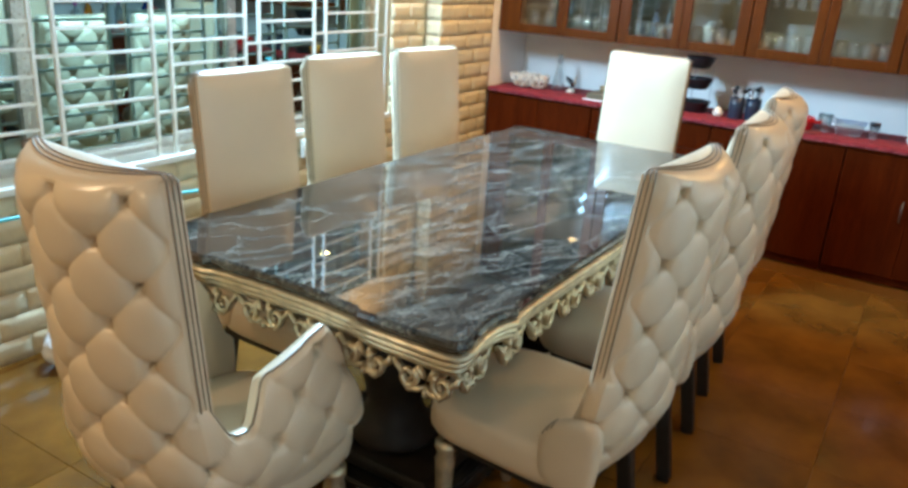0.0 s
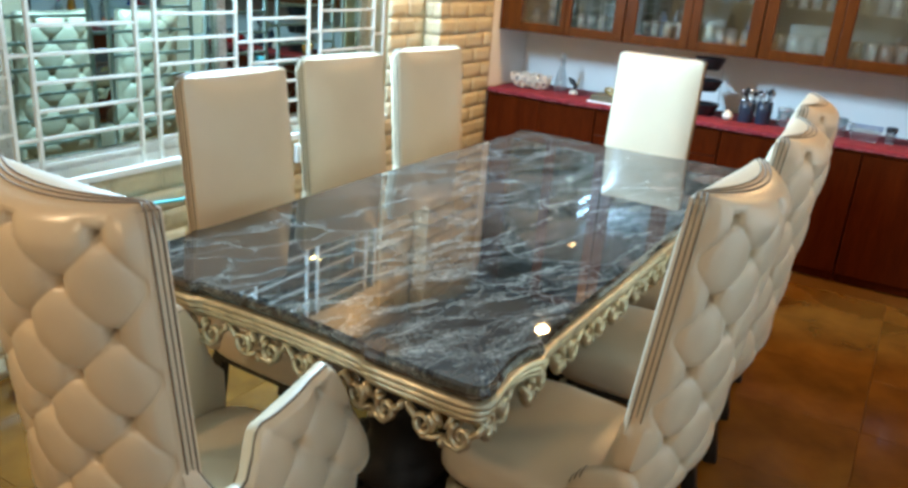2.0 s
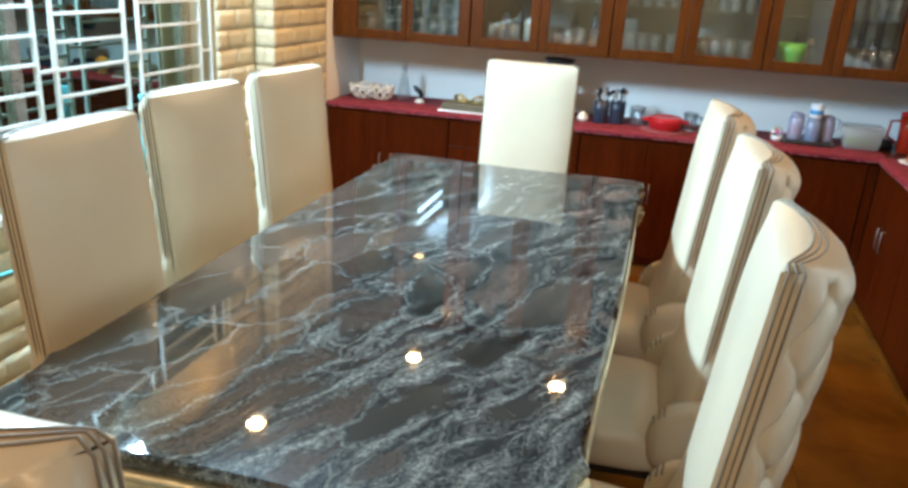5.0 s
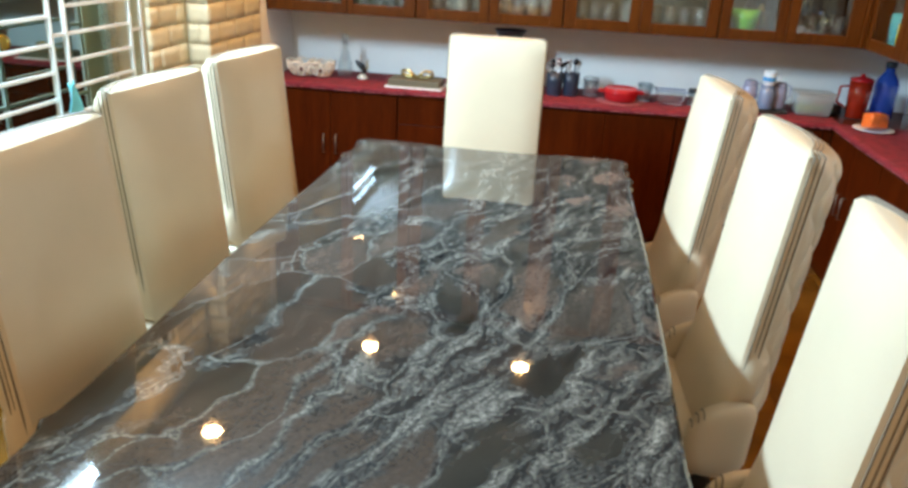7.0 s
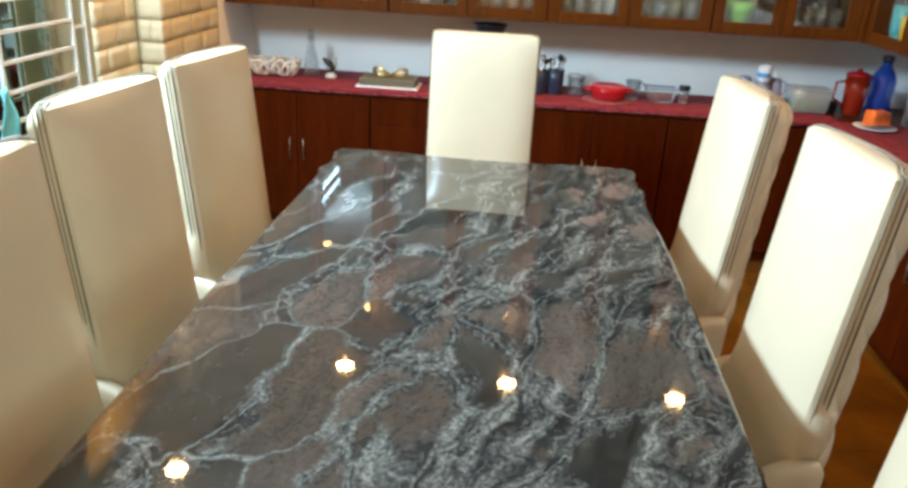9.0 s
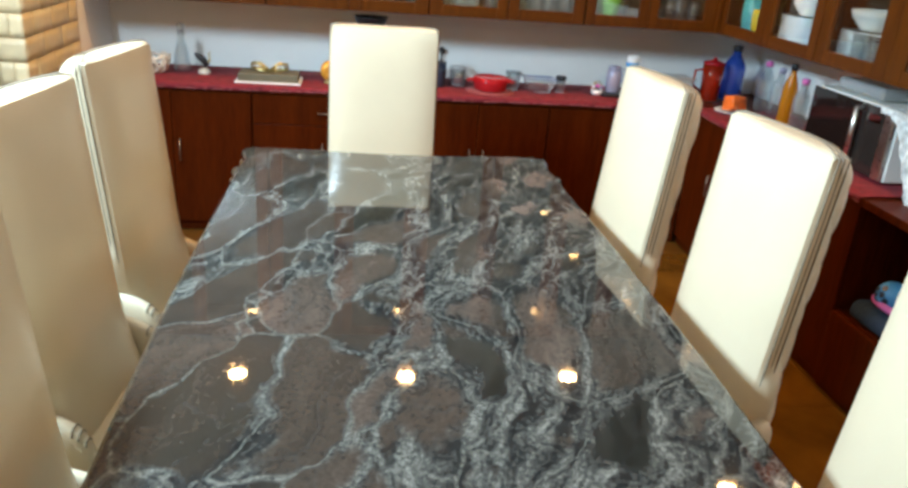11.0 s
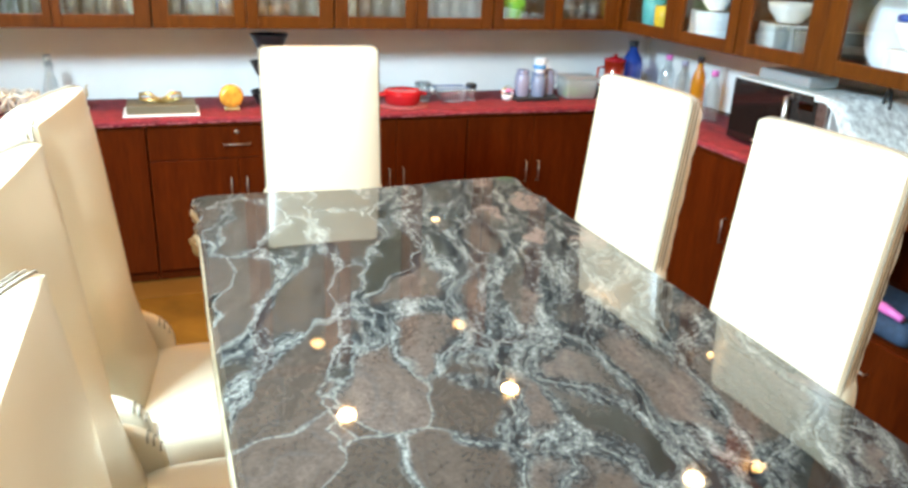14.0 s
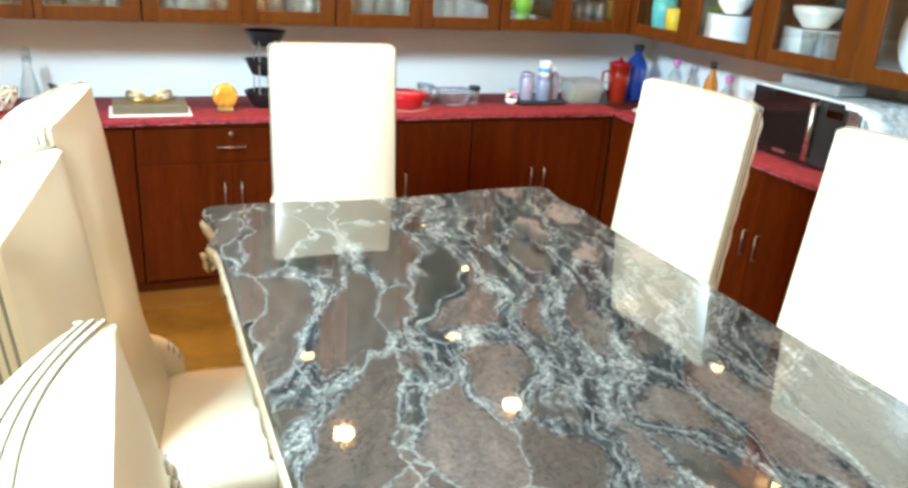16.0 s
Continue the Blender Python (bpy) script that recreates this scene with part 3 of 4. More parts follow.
    def cushion(u, v):
        a = u * 2 * math.pi
        n = 5.0
        cx, cy = math.cos(a), math.sin(a)
        r = (abs(cx) ** n + abs(cy) ** n) ** (-1 / n)
        ph = (v - 0.5) * math.pi
        k = max(0.0, math.cos(ph)) ** 0.3
        zz = math.copysign(abs(math.sin(ph)) ** 0.6, ph)
        return (0.235 * r * cx * k, 0.03 + 0.245 * r * cy * k, 0.415 + 0.075 * zz + (0.014 * (1 - (r * k) ** 2) if zz > 0 else 0))

    part("seat", grid(cushion, 48, 20, closed=True), LEATHER, chair, "smooth beige leather seat cushion", True)
    part("seat_frame", box(-0.19, 0.19, -0.20, 0.21, 0.315, 0.37, 0.01), DARKGOLD, chair)
    profile = [(0.016, 0), (0.020, 0.012), (0.017, 0.04), (0.020, 0.10), (0.026, 0.22), (0.030, 0.27), (0.024, 0.29), (0.032, 0.308), (0.032, 0.33)]
    leg = part("leg", lathe(profile, 14), GOLD, chair, "turned gilt leg", True)
    leg.matrix_basis = pose(0.18, 0.20, 0)
    twin(leg, chair, pose(-0.18, 0.20, 0))
    rear = part("leg", box(-0.020, 0.020, -0.022, 0.022, 0, 0.335, 0.005), DARKGOLD, chair, "dark stained raked rear leg")
    rear.matrix_basis = pose(0.17, -0.235, 0, -9)
    twin(rear, chair, pose(-0.17, -0.235, 0, -9))
    return chair


def ease(a, b, t):
    t = max(0.0, min(1.0, t))
    return a + (b - a) * t * t * (3 - 2 * t)


def host_crown(u):
    if u < 0.15:
        return ease(0.76, 0.625, u / 0.15)
    if u < 0.36:
        return ease(0.625, 0.728, (u - 0.22) / 0.14)
    return 0.728 + 0.055 * (u - 0.36) / 0.40 if u < 0.76 else ease(0.783, 0.56, (u - 0.76) / 0.24)


host = build_chair(0.46, host_crown, "tall beige leather dining chair with tufted back and deep side wings")
host.matrix_world = pose(-0.022, -0.145, 0)
side = build_chair(0.066, None, "tall beige leather dining chair with button-tufted back and smooth front")
side.matrix_world = pose(-0.443, 0.602, 0, 0, 0, -91)
for x, y, a in ((-0.02, 2.44, 180), (-0.532, 1.21, -96), (-0.509, 1.766, -98), (0.542, 0.498, 86), (0.543, 1.172, 93), (0.492, 1.822, 94)):
    copy_thing(side, pose(x, y, 0, 0, 0, a))

# ---- lower cabinets and counter ----


DULLSTEEL = plain("dull_metal", (0.30, 0.24, 0.19), 0.4, 0.8, 0.1, 30)


def handle_bar(parent, length=0.11, vertical=True):
    bm = tube([(0, 0.0, -length / 2), (0, -0.022, -length / 2), (0, -0.022, length / 2), (0, 0.0, length / 2)], 0.0035, 7)
    return part("handle", bm, DULLSTEEL, parent, "slim dull metal bar handle", True)


def base_unit(width, drawer, label, depth=0.54, top=ZC - 0.03):
    """A base cabinet, front on y = 0 facing -y: body, a drawer if it has one, two doors with bar handles."""
    unit = tagged(empty("base_cabinet"), label, "cabinet", "base cabinets under the counter")
    part("body", box(0.002, width - 0.002, 0.02, depth, 0.0, top), MAHOGANY, unit)
    split = top - 0.16 if drawer else top - 0.004
    if drawer:
        d = part("drawer_front", box(0.004, width - 0.004, 0.0, 0.019, split + 0.003, top - 0.004, 0.002), MAHOGANY, unit)
        hb = handle_bar(d, 0.12)
        hb.matrix_basis = pose(width / 2, 0, (split + top) / 2 - 0.01, 0, 90, 0)
        part("lock", lathe([(0.009, 0), (0.009, 0.006), (0.006, 0.008)], 12), STEEL, d, "round steel lock").matrix_basis = pose(width / 2, 0, top - 0.035, 90, 0, 0)
    for n, (a, b) in enumerate(((0.004, width / 2 - 0.0015), (width / 2 + 0.0015, width - 0.004))):
        door = part("door", box(a, b, 0.0, 0.019, 0.05, split, 0.002), MAHOGANY, unit)
        hb = handle_bar(door)
        hb.matrix_basis = pose(b - 0.035 if n == 0 else a + 0.035, 0, 0.44)
    return unit


xs = [-1.435, -0.645, 0.14, 0.90, 1.66]
for n, (a, b) in enumerate(zip(xs, xs[1:])):
    u = base_unit(b - a, n in (1,), "red-brown mahogany base cabinet with double doors" + (" and a drawer" if n == 1 else ""))
    u.matrix_world = pose(a, YC, 0)
ys = [YC - 0.002, 2.86, 2.07]
for a, b in zip(ys, ys[1:]):
    u = base_unit(a - b, False, "red-brown mahogany base cabinet on the side wall")
    u.matrix_world = pose(XC, a, 0, 0, 0, -90)
for a, b in ((1.662, XC - 0.002),):
    tagged(part("filler_panel", box(a, b, YC + 0.004, YC + 0.5, 0.0, ZC - 0.031), MAHOGANY), "narrow mahogany filler panel beside the base cabinets", "panel")
counter = tagged(part("countertop", box(-1.435, XR - 0.003, YC - 0.012, YB - 0.003, ZC - 0.03, ZC, 0.003), MAHOGANY), "dark counter slab under a crimson cloth runner", "countertop")
side_counter = tagged(part("countertop", box(XC - 0.012, XR - 0.003, 2.052, YC - 0.014, ZC - 0.03, ZC, 0.003), MAHOGANY), "dark side counter slab under a crimson cloth", "countertop")


def runner(x0, x1, name, label, m):
    """A cloth that lies on the counter and hangs over its front with a scalloped edge."""
    def f(u, v):
        x = x0 + (x1 - x0) * u
        ripple = 0.003 * math.sin(x * 41) + 0.002 * math.sin(x * 97 + 1)
        lay, drop = 0.50, 0.020 + 0.0025 * abs(math.sin(x * 60)) + 0.003 * math.sin(x * 5)
        d = v * (lay + drop)
        if d < lay:
            return (x, lay - d, 0.004 + 0.0015 * math.sin(x * 23 + d * 31))
        return (x, -0.006 - ripple * (d - lay) / drop, 0.004 - (d - lay))
    ob = part(name, grid(f, int((x1 - x0) * 130), 24), CLOTH, None, "", True)
    so = ob.modifiers.new("thickness", "SOLIDIFY")
    so.thickness = 0.002
    ob.matrix_world = m
    tagged(ob, label, "cloth")
    def hem(u, v):
        x = x0 + (x1 - x0) * u
        drop = 0.020 + 0.0025 * abs(math.sin(x * 60)) + 0.003 * math.sin(x * 5)
        return (x, -0.0085 - 0.002 * math.sin(x * 150), 0.004 - drop + 0.006 * v)
    part("hem", grid(hem, int((x1 - x0) * 130), 2), LACE, ob, "pinkish lace hem", True)
    return ob


runner(-1.43, XC + 0.03, "counter_cloth", "crimson cloth runner with a lacy hem on the counter", pose(0, YC - 0.012, ZC))
runner(0.0, 1.50, "counter_cloth", "crimson cloth runner with a lacy hem on the side counter", pose(XC - 0.012, YC - 0.02, ZC + 0.003, 0, 0, -90))

# ---- wall cabinets with glazed doors ----
UTOP = 2.36
# Lining colour holds the dimness behind the panes, so it is dark.
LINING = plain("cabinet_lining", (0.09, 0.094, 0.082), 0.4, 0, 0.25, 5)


def wall_unit(width, panes, label, depth=YB - YU - 0.004):
    """A glazed wall cabinet, front on y = 0 facing -y; panes: (x0, x1) of each glass."""
    unit = tagged(empty("wall_cabinet"), label, "cabinet", "glazed wall cabinets")
    h = UTOP - ZU
    bm = box(0, width, 0.022, depth, 0, 0.02)
    box(0, width, 0.022, depth, h - 0.02, h, bm=bm)
    box(0, 0.018, 0.022, depth, 0.02, h - 0.02, bm=bm)
    box(width - 0.018, width, 0.022, depth, 0.02, h - 0.02, bm=bm)
    part("carcass", bm, TEAK, unit)
    part("back_panel", box(0.018, width - 0.018, 0.36, 0.37, 0.02, h - 0.02), LINING, unit, "inner lining coloured dark for the dim inside")
    for z in (0.285, 0.58, 0.875):
        part("shelf", box(0.02, width - 0.02, 0.04, 0.355, z, z + 0.008), CLEAR, unit, "glass shelf")
    cuts = [0.002] + [(a[1] + b[0]) / 2 for a, b in zip(panes, panes[1:])] + [width - 0.002]
    for (p0, p1), c0, c1 in zip(panes, cuts, cuts[1:]):
        bm = box(c0 + 0.001, p0, 0, 0.021, 0.0, h, 0.003)
        box(p1, c1 - 0.001, 0, 0.021, 0.0, h, 0.003, bm=bm)
        box(p0, p1, 0.001, 0.020, 0.0, 0.058, 0.003, bm=bm)
        box(p0, p1, 0.001, 0.020, h - 0.06, h, 0.003, bm=bm)
        door = part("door", bm, TEAK, unit, "teak door frame")
        part("glass", box(p0, p1, 0.009, 0.013, 0.058, h - 0.06), CLEAR, door, "clear glass pane").visible_shadow = False
    return unit


BACKPANES = [(-1.284, -1.006), (-0.935, -0.647), (-0.504, -0.223), (-0.116, 0.165), (0.305, 0.588), (0.702, 0.99), (1.108, 1.345), (1.449, 1.70)]
bx = [-1.44, -0.575, 0.237, 1.054, XU]
for n, (a, b) in enumerate(zip(bx, bx[1:])):
    ps = [(p0 - a, p1 - a) for p0, p1 in BACKPANES[2 * n:2 * n + 2]]
    wall_unit(b - a - 0.002, ps, "teak wall cabinet with glazed doors full of glassware").matrix_world = pose(a, YU, ZU)
SIDEPANES = [(3.615, 3.274), (3.134, 2.801), (2.661, 2.332), (2.162, 1.845)]
sy_ = [3.658, 2.73, 1.76]
for n, (a, b) in enumerate(zip(sy_, sy_[1:])):
    ps = [(a - p0, a - p1) for p0, p1 in SIDEPANES[2 * n:2 * n + 2]]
    wall_unit(a - b - 0.002, ps, "teak side wall cabinet with glazed doors and stacked plates", XR - XU - 0.004).matrix_world = pose(XU, a, ZU, 0, 0, -90)

corner = tagged(empty("corner_cabinet"), "teak corner block joining the two rows of wall cabinets", "cabinet")
part("body", box(XU, XR - 0.003, 3.66, YB - 0.003, ZU, UTOP), TEAK, corner)
part("corner_post", box(XU - 0.022, XU - 0.0005, 3.66, YU - 0.0005, ZU, UTOP, 0.002), TEAK, corner)

# ---- pieces of walls and floor ----


def tile_mesh(w, h, seed):
    """A split-face tile: an uneven pillowed front whose edges fall back into the joint."""
    r = random.Random(seed)
    bm, nu, nv = bmesh.new(), 5, 3
    rows = []
    for i in range(nu + 1):
        rows.append([])
        for j in range(nv + 1):
            edge = i in (0, nu) or j in (0, nv)
            push = -0.0015 if edge else -0.003 - r.uniform(0.0, 0.0022) - 0.001 * (1 - j / nv)
            u = (i / nu if edge else (i + r.uniform(-0.25, 0.25)) / nu) - 0.5
            rows[-1].append(bm.verts.new((u * (w - 0.0016), push, (j / nv - 0.5) * (h - 0.0016))))
    for a, b in zip(rows, rows[1:]):
        for j in range(nv):
            bm.faces.new((a[j], b[j], b[j + 1], a[j + 1]))
    rim = [c[0] for c in rows] + rows[-1][1:] + [c[-1] for c in rows[-2::-1]] + rows[0][-2:0:-1]
    back = [bm.verts.new((q.co.x, 0.008, q.co.z)) for q in rim]
    for n in range(len(rim)):
        bm.faces.new((rim[n - 1], back[n - 1], back[n], rim[n]))
    bmesh.ops.recalc_face_normals(bm, faces=bm.faces)
    return bm


def tile_field(parent, w, h, length, z0, z1, place):
    """Courses of tiles from z0 to z1, every other course shifted by half a tile and closed with halves."""
    shared = {}
    random.seed(round(length * 1000))
    rows = int((z1 - z0 + 0.001) / h)
    for row in range(rows):
        n = round(length / w)
        cuts = [i * w for i in range(n + 1)] if row % 2 == 0 else [0.0] + [(i + 0.5) * w for i in range(n)] + [n * w]
        for a, b in zip(cuts, cuts[1:]):
            key = (round(b - a, 3), random.randrange(4))
            m = place @ pose((a + b) / 2, random.uniform(-0.002, 0.001), z0 + (row + 0.5) * h, random.uniform(-0.9, 0.9), 0, random.uniform(-0.5, 0.5))
            if key not in shared:
                shared[key] = part("tile", tile_mesh(b - a, h, key[1]), WALLTILE, parent, "", True)
                shared[key].matrix_basis = m
            else:
                twin(shared[key], parent, m)


TH = 0.0955
tile_field(wall_window, 0.245, TH, 3.921, 0.0, 0.673, pose(XW - 0.006, -0.98, 0, 0, 0, 90))
tile_field(wall_window, 0.1765, TH, 0.354, 0.672, CEIL - 0.05, pose(XW - 0.006, 2.576, 0, 0, 0, 90))
tile_field(pillar, 0.11, TH, 0.111, 0.0, CEIL - 0.05, pose(XW, YP + 0.006, 0))
tile_field(pillar, 0.2215, TH, 0.665, 0.0, CEIL - 0.05, pose(XP - 0.006, YP, 0, 0, 0, 90))
shared = None
for i in range(9):
    for j in range(14):
        x, y = -1.8 + 0.5 * i + 0.25, YF + 0.5 * j + 0.25
        if y > 3.7 or x > 2.0:
            continue
        if shared is None:
            shared = part("tile", box(-0.2493, 0.2493, -0.2493, 0.2493, -0.008, 0.0, 0.0008, seg=1), FLOORTILE, floor)
            shared.matrix_basis = pose(x, y, 0)
        else:
            twin(shared, floor, pose(x, y, random.uniform(-0.0006, 0.0)))

# ---- ceiling lights ----
# The added fill lamps get trim rings like the real downlights.
for px, py in SPOTS_AND_FILLS:
    d = tagged(empty("downlight", pose(px, py, CEIL)), "round recessed warm downlight, real or added as fill", "ceiling light", "recessed downlights")
    part("trim_ring", lathe([(0.048, 0.0), (0.060, -0.004), (0.060, 0.0), (0.062, 0.004)], 24), FRAMEWHITE, d, "", True)
fixture = tagged(empty("tube_light", pose(-1.52, 1.3, 2.26)), "twin white tube light high on the window wall", "wall light")
part("batten", box(-0.02, 0.0, -0.42, 0.42, -0.10, 0.10, 0.004), FRAMEWHITE, fixture)

# ---- things on the counter ----
Z = ZC + 0.0065


def turned(name, profile, mat, x, y, label, cat, n=24, z=Z, group="", smooth=True):
    ob = part(name, lathe(profile, n), mat, None, "", smooth)
    ob.matrix_world = pose(x, y, z)
    return tagged(ob, label, cat, group)


def hollow(r, h, t=0.003, foot=None, flare=1.0):
    """A cup profile, open at the top: outside up, inside down."""
    f = foot or r
    return [(f * 0.98, 0), (f, 0.002), (r, h * 0.6), (r * flare, h), (r * flare - t, h), (r - t, h * 0.6), (f - t, 0.006), (0.001, 0.006)]


IVORY = plain("ivory_ceramic", (0.72, 0.66, 0.55), 0.35, 0, 0.3, 40, 0.3)
WHITE = plain("white_china", (0.82, 0.84, 0.84), 0.2, 0, 0.05)
BRASS = plain("aged_brass", (0.62, 0.50, 0.22), 0.3, 0.8, 0.3, 30)
OLIVE = plain("olive_card", (0.12, 0.11, 0.07), 0.5)
AMBER = plain("amber_resin", (0.72, 0.33, 0.05), 0.15, 0.3, 0.4, 40)
BLACKP = plain("black_plastic", (0.015, 0.018, 0.02), 0.35)
NAVY = plain("navy_plastic", (0.02, 0.035, 0.06), 0.3)
RED = plain("red_enamel", (0.52, 0.015, 0.02), 0.18, 0, 0.1)
PINK = plain("pink_plastic", (0.85, 0.18, 0.50), 0.35, 0, 0.06)
SKY = plain("sky_blue_plastic", (0.05, 0.36, 0.70), 0.35, 0, 0.06)
MAUVE = plain("mauve_tin", (0.40, 0.40, 0.52), 0.35, 0.2)
SLATE = plain("slate_blue_tin", (0.22, 0.30, 0.44), 0.35, 0.1)
GREEN = plain("green_plastic", (0.10, 0.42, 0.05), 0.35)
TEAL = plain("teal_plastic", (0.03, 0.45, 0.50), 0.35)
YELLOW = plain("yellow_plastic", (0.70, 0.50, 0.04), 0.4)
ORANGE = plain("orange_wrapper", (0.80, 0.16, 0.03), 0.3, 0, 0.2, 30)
DENIM = plain("dark_blue_cloth", (0.02, 0.05, 0.09), 0.85, 0, 0.3, 40, 0.5, 200)
MILKY = glass("milky_glass", (0.9, 0.95, 0.95), 0.08, 0.10, body=0.8, colour=(0.82, 0.88, 0.88))
FROST = glass("frosted_plastic", (0.85, 0.90, 0.88), 0.15, 0.08, body=0.45)
REDCLEAR = glass("red_clear_plastic", (0.85, 0.12, 0.05), 0.05, 0.06, body=0.5, colour=(0.75, 0.06, 0.02))
BLUECLEAR = glass("blue_clear_plastic", (0.15, 0.35, 0.85), 0.05, 0.06, body=0.5, colour=(0.03, 0.16, 0.60))
ORANGECLEAR = glass("orange_drink", (0.95, 0.50, 0.05), 0.05, 0.06, body=0.6, colour=(0.90, 0.38, 0.02))

# pierced shell-shaped bowl
bowl = tagged(empty("lattice_bowl", pose(-1.214, 3.801, Z)), "pierced ivory ceramic bowl in two shell halves", "bowl")
for sx, r in ((-0.055, 0.095), (0.06, 0.075)):
    half = part("shell", tube([(r * math.cos(i * 2 * math.pi / 28), r * math.sin(i * 2 * math.pi / 28), 0.085 + 0.008 * math.sin(i * 1.6)) for i in range(28)], 0.008, 6, None, True), IVORY, bowl, "", True)
    half.matrix_basis = pose(sx, 0, 0)
    for way in (1, -1):
        rib = None
        for k in range(9):
            if rib is None:
                rib = part("rib", tube([(r * c * math.cos(way * w), r * c * math.sin(way * w), h) for c, h, w in ((0.35, 0.006, 0), (0.7, 0.02, 0.25), (0.92, 0.05, 0.5), (1.0, 0.085, 0.7))], 0.007, 6), IVORY, half, "", True)
            else:
                twin(rib, half, pose(0, 0, 0, 0, 0, k * 40))
    part("shell_base", lathe([(r * 0.3, 0), (r * 0.5, 0.004), (r * 0.6, 0.014), (r * 0.2, 0.01)], 20), IVORY, half, "", True)

decanter = tagged(empty("glass_decanter", pose(-1.033, 3.876, Z)), "tall clear glass decanter with a stopper", "decanter")
part("body", lathe([(0.04, 0), (0.045, 0.01), (0.04, 0.08), (0.028, 0.13), (0.016, 0.17), (0.02, 0.21)], 20), TUMBLER, decanter, "", True)
part("stopper", lathe([(0.010, 0.205), (0.022, 0.225), (0.018, 0.245), (0.004, 0.25)], 16), TUMBLER, decanter, "", True)

bird = tagged(empty("bird_figurine", pose(-0.914, 3.835, Z)), "small brass and dark bird figurine on a pale base", "figurine")
part("base", lathe([(0.03, 0), (0.034, 0.008), (0.026, 0.02), (0.012, 0.03)], 16), IVORY, bird, "", True)
part("body", tube([(0.0, 0, 0.03), (0.012, 0, 0.05), (-0.006, 0, 0.075), (-0.03, 0, 0.092), (-0.045, 0, 0.105)], [0.008, 0.016, 0.018, 0.014, 0.004], 8), BLACKP, bird, "", True)
part("neck", tube([(0.012, 0, 0.05), (0.03, 0, 0.07), (0.026, 0, 0.10), (0.034, 0, 0.115)], [0.008, 0.006, 0.004, 0.003], 7), BRASS, bird, "", True)

tray = tagged(empty("gift_tray", pose(-0.569, 3.737, Z)), "olive gift box on a pale mat tied with a gold bow", "box")
part("mat", box(-0.165, 0.165, -0.11, 0.10, 0, 0.008, 0.002), WHITE, tray, "pale mat")
part("box", box(-0.15, 0.15, -0.09, 0.095, 0.008, 0.045, 0.004), OLIVE, tray)
bm = bmesh.new()
for g in (1, -1):
    for w in (0.0, 0.03):
        tube([(0.0, w - 0.015, 0.05), (g * 0.05, w - 0.02, 0.088), (g * 0.088, w, 0.082), (g * 0.092, w + 0.01, 0.06), (g * 0.05, w + 0.005, 0.052), (0, w - 0.01, 0.052)], 0.007, 6, bm)
part("bow", bm, BRASS, tray, "stiff gold bow", True)

disc = tagged(empty("amber_ornament", pose(-0.253, 3.735, Z)), "round amber ornament standing on a small foot", "ornament")
part("disc", lathe([(0.03, -0.012), (0.052, -0.010), (0.056, 0), (0.052, 0.010), (0.03, 0.012)], 28), AMBER, disc, "", True).matrix_basis = pose(0, 0, 0.066, 80, 0, 0)
part("foot", box(-0.035, 0.035, -0.018, 0.018, 0, 0.014, 0.004), BRASS, disc)

rack = tagged(empty("tiered_basket", pose(-0.052, 3.837, Z)), "three-tier black basket stand", "basket stand")
for z, r in ((0.0, 0.10), (0.145, 0.095), (0.275, 0.09)):
    part("basket", lathe([(r * 0.62, z + 0.0), (r * 0.7, z + 0.004), (r, z + 0.065), (r * 1.03, z + 0.068), (r * 0.96, z + 0.064), (r * 0.66, z + 0.01), (0.002, z + 0.01)], 28), BLACKP, rack, "", True)
for a in (0, 2.1, 4.2):
    part("post", tube([(0.09 * math.cos(a), 0.09 * math.sin(a), 0.05), (0.085 * math.cos(a), 0.085 * math.sin(a), 0.30)], 0.003, 6), STEEL, rack)

for n, (x, y) in enumerate(((0.222, 3.791), (0.314, 3.820))):
    cup = tagged(empty("utensil_cup", pose(x, y, Z)), "dark navy utensil cup full of kitchen tools", "cup", "utensil cups")
    part("cup", lathe(hollow(0.046, 0.13, 0.003, 0.042), 20), NAVY, cup, "", True)
    for k in range(6):
        a = k * 1.05 + n
        tip = (0.036 * math.cos(a), 0.036 * math.sin(a), 0.172 + 0.02 * ((k * 7 + n * 3) % 4) / 3)
        bm = tube([(0.012 * math.cos(a), 0.012 * math.sin(a), 0.01), tip], 0.004, 6)
        lathe([(0.003, -0.016), (0.014, -0.008), (0.015, 0.004), (0.005, 0.014)], 10, bm, tip)
        part("utensil", bm, STEEL if k % 2 else BLACKP, cup, "", True)
turned("garlic_pot", [(0.015, 0), (0.03, 0.008), (0.034, 0.028), (0.02, 0.048), (0.006, 0.06)], IVORY, 0.122, 3.771, "small round ivory pot with a pointed lid", "pot")
jar = tagged(empty("glass_jar", pose(0.431, 3.867, Z)), "clear glass jar on the counter", "jar")
part("body", lathe(hollow(0.045, 0.09, 0.003), 20), TUMBLER, jar, "", True)
part("lid", lathe([(0.046, 0.088), (0.047, 0.104), (0.01, 0.112)], 20), FROST, jar, "", True)

